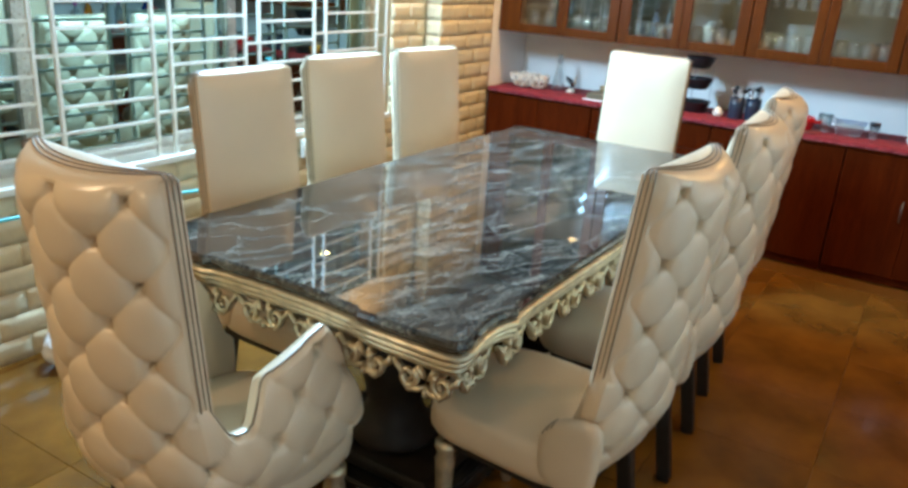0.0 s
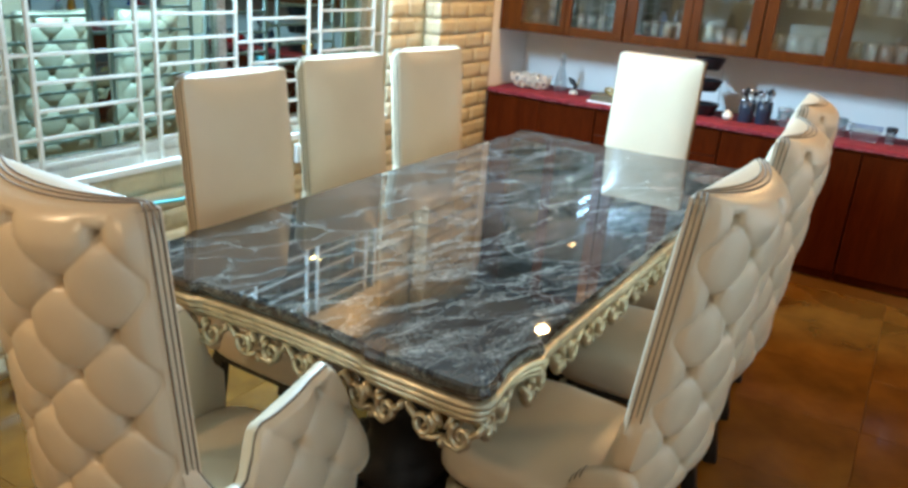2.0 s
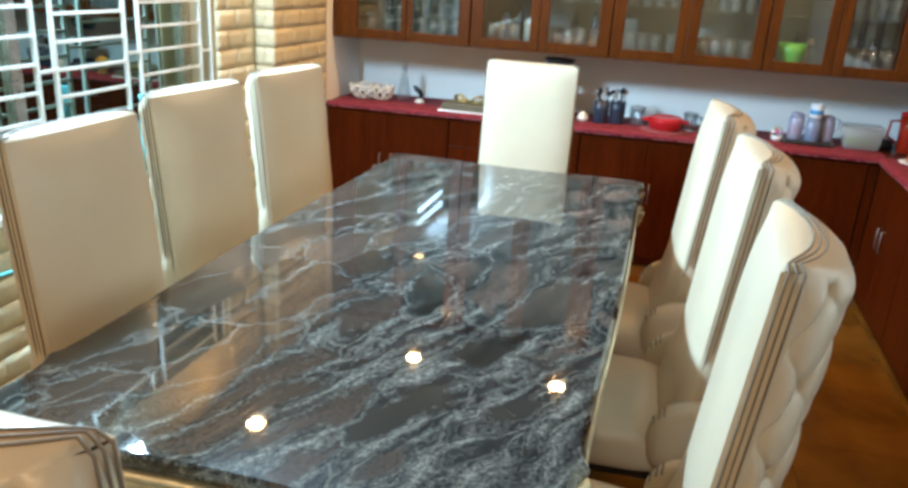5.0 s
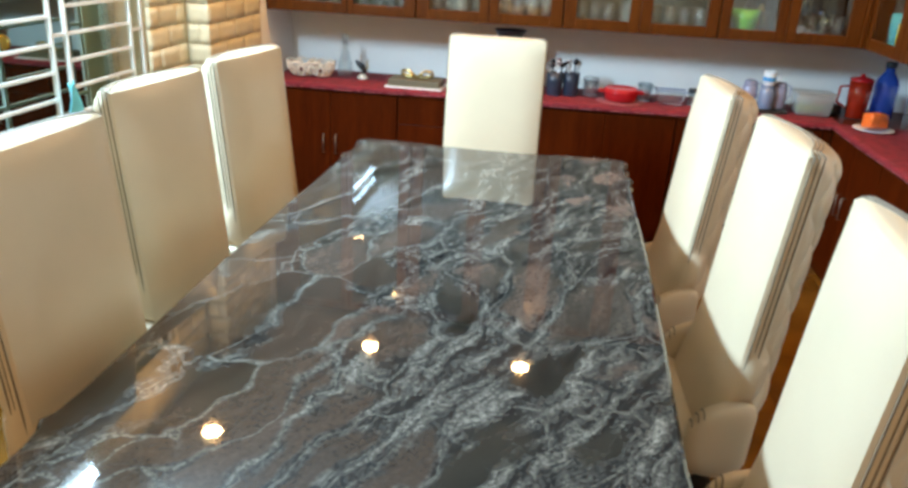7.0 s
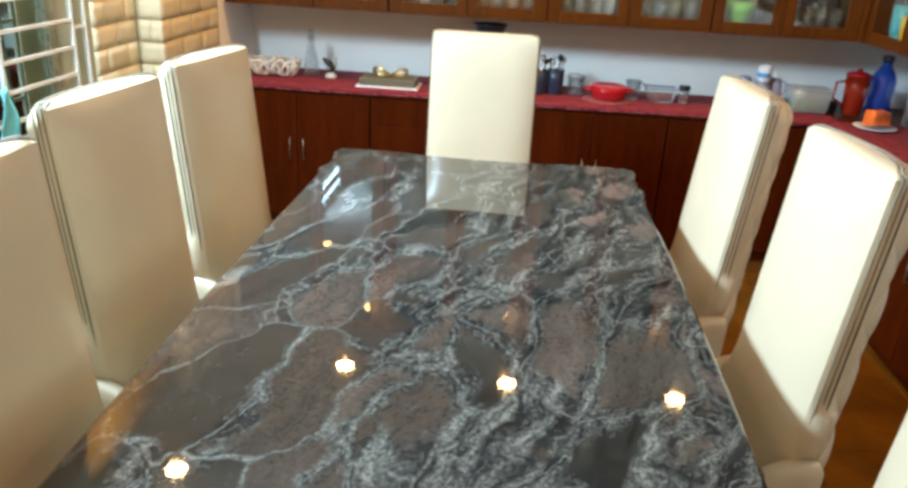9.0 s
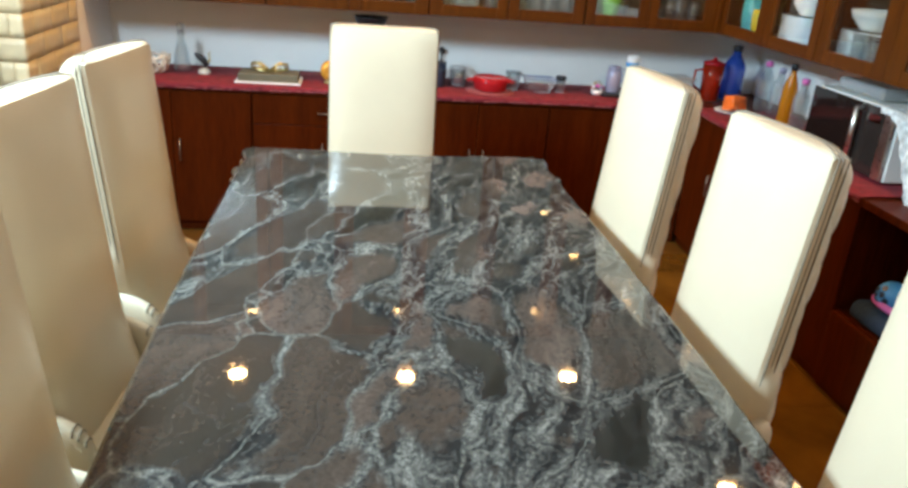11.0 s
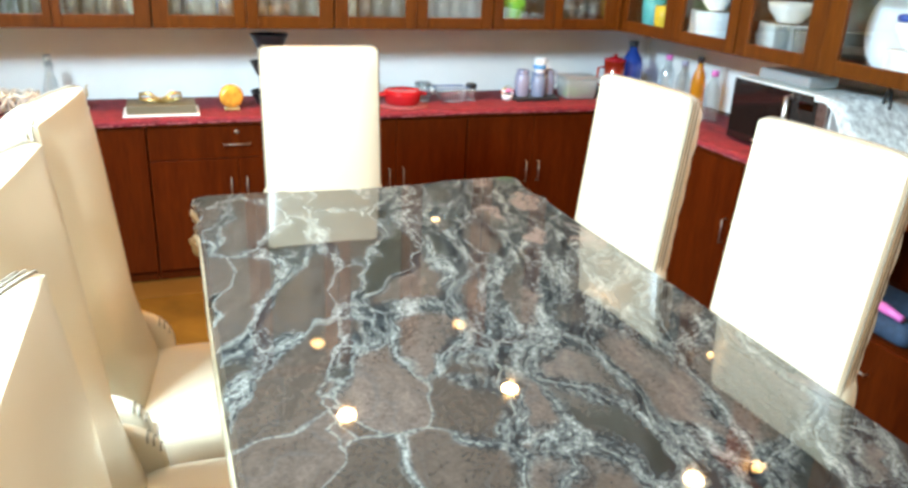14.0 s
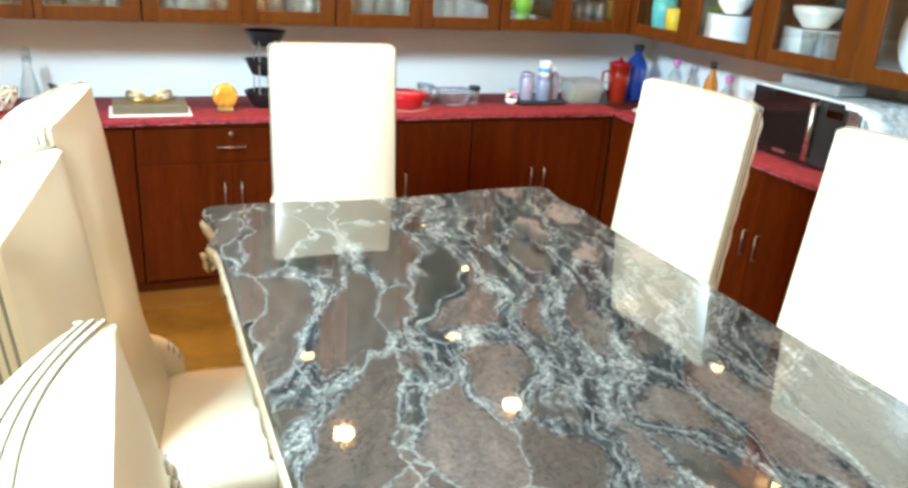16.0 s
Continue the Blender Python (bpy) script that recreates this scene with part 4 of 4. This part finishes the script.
mat_ = turned("lace_mat", [(0.02, 0), (0.135, 0.001), (0.135, 0.003), (0.02, 0.004)], LACE, 0.596, 3.747, "pink lace mat under the red casserole", "mat", 36)
pot = tagged(empty("casserole", pose(0.596, 3.747, Z + 0.005)), "glossy red enamel casserole with a flat lid", "pot")
part("pan", lathe([(0.07, 0), (0.088, 0.008), (0.096, 0.05), (0.1, 0.06), (0.094, 0.058), (0.08, 0.01)], 32), RED, pot, "", True)
part("lid", lathe([(0.096, 0.060), (0.096, 0.068), (0.088, 0.074), (0.080, 0.070), (0.004, 0.068)], 32), RED, pot, "", True)
for g in (1, -1):
    part("handle", tube([(g * 0.09, -0.025, 0.052), (g * 0.122, -0.02, 0.052), (g * 0.122, 0.02, 0.052), (g * 0.09, 0.025, 0.052)], 0.007, 7), RED, pot, "", True)
jug = tagged(empty("glass_jug", pose(0.734, 3.830, Z)), "small clear glass jug", "jug")
part("body", lathe(hollow(0.04, 0.10, 0.003, 0.036, 1.1), 20), TUMBLER, jug, "", True)
part("handle", tube([(0.04, 0, 0.085), (0.068, 0, 0.08), (0.066, 0, 0.04), (0.038, 0, 0.025)], 0.005, 6), TUMBLER, jug, "", True)
dish = tagged(empty("glass_dish", pose(0.873, 3.797, Z)), "blue-grey glass dish with slanted sides", "dish")
bm = box(-0.08, 0.08, -0.05, 0.05, 0, 0.075, 0.01)
for v in bm.verts:
    k = 0.78 + 0.3 * v.co.z / 0.075
    v.co.x *= k
    v.co.y *= k
part("bowl", bm, TUMBLER, dish, "", True)
part("rim", tube([(x, y, 0.076) for x, y in ((-0.086, -0.054), (0.086, -0.054), (0.086, 0.054), (-0.086, 0.054))], 0.004, 6, None, True), SLATE, dish)
jar2 = tagged(empty("spice_jar", pose(1.002, 3.818, Z)), "small glass jar with a black lid", "jar")
part("body", lathe(hollow(0.028, 0.07, 0.003), 18), TUMBLER, jar2, "", True)
part("lid", lathe([(0.03, 0.07), (0.03, 0.086), (0.026, 0.09)], 18), BLACKP, jar2, "", True)
trinket = tagged(empty("flower_trinket", pose(1.208, 3.797, Z)), "small china flower basket in pink, white and gold", "ornament")
part("basket", lathe([(0.02, 0), (0.028, 0.006), (0.034, 0.03), (0.03, 0.03), (0.01, 0.012)], 16), WHITE, trinket, "", True)
for k, m in enumerate((PINK, WHITE, YELLOW, RED, WHITE, PINK, MAUVE)):
    a = k * 0.9
    part("blossom", lathe([(0.003, -0.010), (0.013, -0.004), (0.012, 0.005), (0.003, 0.010)], 9), m, trinket, "", True).matrix_basis = pose(0.026 * math.cos(a), 0.022 * math.sin(a), 0.042 + 0.006 * (k % 3))
part("hoop", tube([(0.03 * math.cos(i * 0.35), 0, 0.03 + 0.045 * math.sin(i * 0.35)) for i in range(10)], 0.003, 6), BRASS, trinket, "", True)
tray2 = tagged(part("serving_tray", box(1.235, 1.50, 3.73, 3.89, Z, Z + 0.018, 0.006), BLACKP), "flat black serving tray under the canisters", "tray")
for n, (x, y, m, h) in enumerate(((1.298, 3.808, MAUVE, 0.145), (1.385, 3.783, SLATE, 0.13), (1.460, 3.829, MAUVE, 0.14))):
    can = tagged(empty("canister", pose(x, y, Z + 0.0185)), "mauve-grey lidded tin canister with a handle" if m is MAUVE else "slate blue canister with a mug on its lid", "canister", "canisters on the tray")
    part("body", lathe([(0.036, 0), (0.040, 0.004), (0.041, h * 0.75), (0.034, h * 0.86)], 22), m, can, "", True)
    part("lid", lathe([(0.034, h * 0.85), (0.035, h * 0.95), (0.026, h)], 22), m, can, "", True)
    if n != 1:
        part("handle", tube([(0.03, 0, h * 0.9), (0.058, 0, h * 0.88), (0.060, 0, h * 0.5), (0.04, 0, h * 0.4)], 0.004, 6), m, can, "", True)
mug = tagged(empty("mug", pose(1.385, 3.783, Z + 0.149)), "white and pale blue mug upside on the canister", "mug")
part("cup", lathe(hollow(0.034, 0.075, 0.004, 0.032), 22), WHITE, mug, "", True)
part("handle", tube([(0.032, 0, 0.06), (0.058, 0, 0.056), (0.058, 0, 0.024), (0.032, 0, 0.016)], 0.005, 7), WHITE, mug, "", True)
part("stripe", lathe([(0.0342, 0.02), (0.0352, 0.022), (0.0352, 0.04), (0.0342, 0.042)], 22), SKY, mug, "pale blue stripe", True)
tub = tagged(empty("plastic_box", pose(1.637, 3.807, Z)), "frosted plastic food box with green vegetables inside", "food box")
bm = box(-0.10, 0.10, -0.075, 0.075, 0, 0.115, 0.015)
for v in bm.verts:
    v.co.x *= 0.88 + 1.2 * v.co.z
    v.co.y *= 0.88 + 1.2 * v.co.z
part("body", bm, FROST, tub, "", True)
part("lid", box(-0.108, 0.108, -0.082, 0.082, 0.116, 0.126, 0.004), FROST, tub)
for k in range(7):
    part("vegetable", lathe([(0.004, -0.02), (0.02, -0.012), (0.022, 0.006), (0.006, 0.018)], 9), GREEN, tub, "", True).matrix_basis = pose(-0.06 + 0.02 * k, 0.03 * math.sin(k * 2.2), 0.028 + 0.012 * (k % 2), 20 * k, 30, 0)


def jug_of(x, y, mat, lid, label, h=0.20, r=0.058, handle=-1):
    j = tagged(empty("water_jug", pose(x, y, Z)), label, "jug")
    part("body", lathe(hollow(r, h, 0.004, r * 0.85, 1.04), 24), mat, j, "", True)
    part("lid", lathe([(r * 1.06, h), (r * 1.06, h + 0.012), (r * 0.5, h + 0.022), (0.012, h + 0.026), (0.012, h + 0.036), (0.004, h + 0.04)], 24), lid, j, "", True)
    part("handle", tube([(handle * r, 0, h * 0.85), (handle * (r + 0.045), 0, h * 0.82), (handle * (r + 0.05), 0, h * 0.4), (handle * r, 0, h * 0.25)], 0.007, 7), mat, j, "", True)
    return j


jug_of(1.874, 3.816, REDCLEAR, RED, "clear red plastic water jug with a lid")
turned("juice_base", [(0.05, 0), (0.052, 0.01), (0.05, 0.05), (0.02, 0.052)], BLACKP, 1.777, 3.902, "low black tin beside the red jug", "tin")


def bottle(x, y, mat, cap, label, h=0.24, r=0.036, name="bottle", z=Z):
    b = tagged(empty(name, pose(x, y, z)), label, "bottle")
    part("body", lathe([(r * 0.92, 0), (r, 0.006), (r, h * 0.6), (r * 0.85, h * 0.7), (r * 0.4, h * 0.84), (r * 0.38, h * 0.92)], 22), mat, b, "", True)
    part("cap", lathe([(r * 0.45, h * 0.91), (r * 0.47, h), (r * 0.4, h + 0.004)], 16), cap, b, "", True)
    return b


bottle(2.027, 3.877, BLUECLEAR, BLACKP, "large clear blue water bottle", 0.30, 0.062)
bottle(2.079, 3.592, TUMBLER, PINK, "clear water bottle with a pinkish cap", 0.26, 0.042)
bottle(2.014, 3.230, ORANGECLEAR, BLACKP, "bottle of orange drink with a dark cap", 0.30, 0.036)
bottle(2.012, 3.104, TUMBLER, PINK, "clear bottle with a pink cap beside the orange drink", 0.25, 0.040)
bottle(2.069, 3.430, TUMBLER, MAUVE, "clear bottle with a mauve cap", 0.25, 0.040)
plate = turned("snack_plate", [(0.05, 0), (0.06, 0.003), (0.098, 0.014), (0.098, 0.017), (0.058, 0.007), (0.002, 0.006)], WHITE, 1.855, 3.456, "white china plate with a crinkled orange packet", "plate", 32)
bm = box(-0.055, 0.055, -0.035, 0.035, 0, 0.075, 0.012)
for v in bm.verts:
    v.co += 0.009 * noise.noise_vector(v.co * 40)
tagged(part("snack_packet", bm, ORANGE, None, "", True), "crinkled orange and white snack packet", "packet").matrix_world = pose(1.855, 3.456, Z + 0.018, 0, 0, 20)

# microwave with a cloth and a dish on it
micro = tagged(empty("microwave", pose(1.854, 2.764, Z)), "black and steel microwave oven on the side counter", "microwave")
part("case", box(0.012, 0.36, -0.56, 0.0, 0.012, 0.285, 0.006), FRAMEWHITE, micro, "pale enamel case")
part("door", box(-0.006, 0.011, -0.345, -0.004, 0.018, 0.28, 0.003), plain("oven_glass", (0.012, 0.008, 0.007), 0.05, 0, 0.1, 4, 0), micro, "dark glass door")
part("control_panel", box(-0.006, 0.011, -0.50, -0.350, 0.018, 0.28, 0.003), BLACK, micro, "glossy black control panel")
part("side_trim", box(-0.008, 0.011, -0.556, -0.504, 0.018, 0.28, 0.003), STEEL, micro, "brushed steel trim")
part("door_handle", tube([(-0.006, -0.36, 0.035), (-0.028, -0.36, 0.035), (-0.03, -0.36, 0.26), (-0.006, -0.36, 0.26)], 0.012, 10), STEEL, micro, "vertical steel handle", True)
part("badge", box(-0.0085, -0.0065, -0.24, -0.17, 0.03, 0.042), STEEL, micro, "small plain pale badge")
part("display", box(-0.0085, -0.0065, -0.485, -0.405, 0.22, 0.25), DARKGLASS, micro)
for y in (-0.05, -0.51):
    for x in (0.05, 0.31):
        part("foot", lathe([(0.012, 0), (0.012, 0.012)], 10), BLACKP, micro).matrix_basis = pose(x, y, 0)


def drape(u, v):
    y = 2.255 - 0.27 * u
    fold = 0.006 * math.sin(u * 40 + 3 * v) + 0.004 * math.sin(u * 93)
    top = Z + 0.291
    d = v * 0.55
    hang = 0.02 + 0.11 * max(0, u - 0.2) / 0.8
    if y < 2.145:
        top -= min(0.22, (2.145 - y) * 1.2)
    if d < 0.36:
        return (2.195 - d, y, top + 0.002 * math.sin(u * 30 + v * 20))
    return (1.821 - 0.6 * fold, y, top - (d - 0.36) / 0.19 * hang + fold * 0.3)


cloth = tagged(part("appliance_cloth", grid(drape, 70, 30), plain("pale_print_cloth", (0.62, 0.66, 0.64), 0.8, 0, 0.5, 34, 0.4, 150), None, "", True), "pale patterned cloth draped over the microwave", "cloth")
cloth.modifiers.new("thickness", "SOLIDIFY").thickness = 0.002
dish2 = tagged(part("glass_tray", box(1.89, 2.05, 2.37, 2.67, Z + 0.294, Z + 0.34, 0.012), FROST, None), "clear shallow glass tray on the microwave", "dish")
tagged(part("wire_basket", tube([(1.99 + 0.05 * math.cos(i * 0.3), 2.075 + 0.06 * math.cos(i * 0.3), Z + 0.27 + 0.075 * math.sin(i * 0.3)) for i in range(11)], 0.006, 7), BLACKP, None, "", True), "arched black wire handle behind the microwave", "handle")

# open niche on the side wall
niche = tagged(empty("side_unit"), "dark mahogany side unit with an open niche and a low drawer", "cabinet")
part("top", box(XC - 0.012, XR - 0.003, 0.95, 2.05, ZC - 0.03, ZC, 0.003), MAHOGANY, niche)
part("back", box(XR - 0.06, XR - 0.003, 0.95, 2.068, 0.0, ZC - 0.031), MAHOGANY, niche)
part("end_panel", box(XC, XR - 0.061, 0.95, 0.975, 0.0, ZC - 0.031), MAHOGANY, niche)
part("low_box", box(XC + 0.012, XR - 0.061, 0.977, 2.068, 0.0, 0.33), MAHOGANY, niche)
for a, b in ((1.336, 2.066), (0.98, 1.332)):
    dr = part("drawer_front", box(XC - 0.008, XC + 0.011, a, b, 0.03, 0.326, 0.002), MAHOGANY, niche)
    hb = part("handle", tube([(0, 0, -0.06), (-0.02, 0, -0.06), (-0.02, 0, 0.06), (0, 0, 0.06)], 0.005, 7), STEEL, dr, "", True)
    hb.matrix_basis = pose(XC - 0.008, (a + b) / 2, 0.205, 90, 0, 0)
    part("lock", lathe([(0.009, 0), (0.009, 0.006), (0.006, 0.008)], 12), STEEL, dr, "").matrix_basis = pose(XC - 0.008, (a + b) / 2, 0.295, 0, -90, 0)
bm = box(1.73, 2.05, 1.56, 2.02, 0.332, 0.405, 0.03, seg=3)
for v in bm.verts:
    v.co += 0.010 * noise.noise_vector(v.co * 14)
tagged(part("folded_cloth", bm, DENIM, None, "", True), "folded dark blue cloth on the low drawer unit", "cloth")
toy = tagged(empty("toy_racket", pose(1.79, 1.86, 0.412, 0, 12, -8)), "pink plastic toy racket lying on the folded cloth", "toy")
part("head", tube([(0.05 * math.cos(i * 0.3927), 0.02 + 0.085 * math.sin(i * 0.3927), 0.02) for i in range(16)], 0.014, 8, None, True), PINK, toy, "", True)
part("handle", tube([(0, -0.06, 0.02), (0, -0.16, 0.018), (0, -0.25, 0.016)], [0.016, 0.019, 0.013], 10), PINK, toy, "", True)
ball = tagged(empty("toy_ball", pose(1.79, 1.89, 0.47)), "sky blue toy ball with dark round holes", "ball")
part("sphere", lathe([(0.055 * math.cos(a * math.pi / 12), 0.055 * math.sin(a * math.pi / 12)) for a in range(-6, 7) if abs(a) < 6], 22), SKY, ball, "", True)
for k in range(9):
    d = Vector((-1, math.cos(k * 2.4) * (0.25 + 0.1 * k), math.sin(k * 2.4) * (0.25 + 0.1 * k))).normalized()
    part("hole", lathe([(0.011, 0), (0.011, 0.0012), (0.009, 0.0016)], 12), NAVY, ball).matrix_basis = Matrix.Translation(d * 0.0545) @ d.to_track_quat("Z", "Y").to_matrix().to_4x4()
stand = tagged(empty("wire_stand"), "thin steel wire stand in the niche", "stand")
for x, y in ((1.91, 1.66), (1.91, 1.36), (2.13, 1.66), (2.13, 1.36)):
    part("post", tube([(x, y, 0.33), (x, y, 0.74)], 0.006, 7), STEEL, stand)
for z in (0.47, 0.63):
    part("ring", tube([(1.91, 1.66, z), (1.91, 1.36, z), (2.13, 1.36, z), (2.13, 1.66, z)], 0.005, 6, None, True), STEEL, stand)
for y, mt in ((1.52, BLUECLEAR), (1.42, NAVY)):
    bottle(1.80, y - 0.25, mt, SKY, "dark blue plastic bottle in the niche", 0.28, 0.05, z=0.3315)
turned("serving_bowl", hollow(0.09, 0.07, 0.004, 0.05, 1.05), WHITE, 1.98, 1.80, "white china bowl on the side unit", "bowl", 28, ZC + 0.001)
bm = box(1.73, 1.93, 1.46, 1.72, ZC + 0.001, ZC + 0.022, 0.008, seg=2)
tagged(part("red_napkin", bm, CLOTH, None, "", True), "folded crimson napkin on the side unit", "cloth")

# ---- glassware behind the glazed doors ----
ZS = ZU + 0.0205
tumbler = turned("tumbler", hollow(0.030, 0.125, 0.0025, 0.026, 1.08), TUMBLER, -0.90, YU + 0.10, "clear glass tumbler on the cabinet shelf", "glass", 18, ZS, "tumblers in the wall cabinets")
rng = random.Random(4)
for n, (p0, p1) in enumerate(BACKPANES):
    for rowy, zz in ((0.09, ZS), (0.19, ZS), (0.12, ZU + 0.2935)):
        if n in (0, 6) and rowy != 0.19:
            continue
        k = 4 if rowy < 0.15 else 3
        for i in range(k):
            x = p0 + 0.03 + (p1 - p0 - 0.06) * i / (k - 1)
            if (n, rowy, i, zz) == (1, 0.09, 0, ZS):
                continue
            copy_thing(tumbler, pose(x + rng.uniform(-0.006, 0.006), YU + rowy + rng.uniform(-0.012, 0.012), zz + 0.0002))
for n, (x, m, h) in enumerate(((-1.17, BLACKP, 0.24), (-1.10, OLIVE, 0.21), (-1.02, BLACKP, 0.23), (-0.42, SLATE, 0.2), (-0.33, BLACKP, 0.22), (-0.25, SLATE, 0.21), (0.0, BLACKP, 0.2), (0.12, BLACKP, 0.22), (1.24, BLACKP, 0.19), (1.31, BRASS, 0.17), (1.55, BLACKP, 0.18), (1.63, SLATE, 0.15))):
    bottle(x, YU + 0.27, m, BLACKP, "dark bottle standing at the back of the cabinet", h, 0.03, z=ZS)
turned("green_bowl", hollow(0.07, 0.13, 0.004, 0.045, 1.05), GREEN, 1.20, YU + 0.11, "bright green plastic bowl in the cabinet", "bowl", 26, ZS)


def stack(x, y, z, r, count_, mat, label):
    s = tagged(empty("plate_stack", pose(x, y, z)), label, "plates")
    for i in range(count_):
        part("plate", lathe([(r * 0.5, 0.0), (r * 0.6, 0.002), (r, 0.016), (r, 0.019), (r * 0.58, 0.006), (0.002, 0.005)], 28), mat, s, "", True).matrix_basis = pose(0.002 * (i % 2), 0, 0.010 * i)
    return s


turned("teal_cup", hollow(0.06, 0.17, 0.003, 0.05), TEAL, XU + 0.12, 3.55, "teal plastic cup in the side cabinet", "cup", 22, ZS)
turned("yellow_cup", hollow(0.045, 0.13, 0.003, 0.04), YELLOW, XU + 0.10, 3.43, "yellow plastic cup in the side cabinet", "cup", 22, ZS)
stack(XU + 0.13, 3.056, ZS, 0.115, 13, WHITE, "stack of white china plates in the side cabinet")
turned("china_bowl", hollow(0.075, 0.075, 0.004, 0.04, 1.05), WHITE, XU + 0.13, 3.056, "white china bowl on the plate stack", "bowl", 28, ZS + 0.142)
stack(XU + 0.14, 2.587, ZS, 0.12, 12, MILKY, "stack of clear glass plates in the side cabinet")
for i in range(3):
    copy_thing(tumbler, pose(XU + 0.05, 2.375 + 0.035 * i * i, ZS + 0.0002))
turned("glass_bowl", hollow(0.09, 0.08, 0.004, 0.05, 1.1), MILKY, XU + 0.14, 2.587, "frosted glass bowl on the plates", "bowl", 28, ZS + 0.132)
platter = tagged(part("platter", lathe([(0.10, 0), (0.12, 0.004), (0.165, 0.014), (0.165, 0.018), (0.11, 0.008), (0.002, 0.007)], 36), WHITE, None, "", True), "large white oval platter leaning in the side cabinet", "platter")
platter.matrix_world = pose(XU + 0.20, 2.088, ZS + 0.165, 0, -80, 0) @ Matrix.Diagonal((1, 0.85, 1, 1))
stack(XU + 0.13, 1.94, ZS, 0.105, 9, WHITE, "stack of white soup plates in the side cabinet")
turned("soup_bowl", hollow(0.085, 0.09, 0.004, 0.05, 1.05), WHITE, XU + 0.13, 1.94, "white china bowl stacked on the soup plates", "bowl", 28, ZS + 0.102)
turned("blue_lid", [(0.08, 0), (0.088, 0.004), (0.088, 0.022), (0.07, 0.028)], BLUECLEAR, XU + 0.13, 1.94, "blue plastic lid over the soup bowl", "lid", 28, ZS + 0.194)

# ---- small things by the window wall ----
HOSE = plain("aqua_hose", (0.10, 0.55, 0.60), 0.4)
tagged(part("hose", tube([(-1.51, y, 0.60 - 0.09 * max(0.0, (y - 0.1) / 1.1) ** 1.3) for y in [-0.5 + 0.1 * i for i in range(18)]], 0.008, 8), HOSE, None, "", True), "thin aqua hose along the tiled wall", "hose")
def rag(u, v):
    return (-1.52 + 0.012 * math.sin(v * 9 + u * 5), 1.93 + 0.09 * (u - 0.5) * (0.6 + 0.5 * v), 1.03 - 0.33 * v)
rg = tagged(part("hanging_cloth", grid(rag, 10, 24), HOSE, None, "", True), "aqua cloth hanging from the window grille", "cloth")
rg.modifiers.new("thickness", "SOLIDIFY").thickness = 0.004
bm = box(-1.546, -1.52, 1.78, 1.87, 0.55, 0.65, 0.006)
sock = tagged(part("wall_socket", bm, FRAMEWHITE, None), "white wall socket with a plug on the tiles", "socket")
part("plug", box(-1.519, -1.48, 1.80, 1.85, 0.575, 0.62, 0.008), FRAMEWHITE, sock)
def bag(u, v):
    a = u * 2 * math.pi
    r = 0.075 * math.sin(math.pi * (0.08 + 0.9 * v)) ** 0.6
    p = Vector((r * math.cos(a), r * 1.25 * math.sin(a), 0.15 * v))
    return p + 0.02 * v * noise.noise_vector(p * 30)
tagged(part("plastic_bag", grid(bag, 30, 16, closed=True), WHITE, None, "", False), "crumpled white plastic bag on the floor by the wall", "bag").matrix_world = pose(-1.40, 0.29, 0)
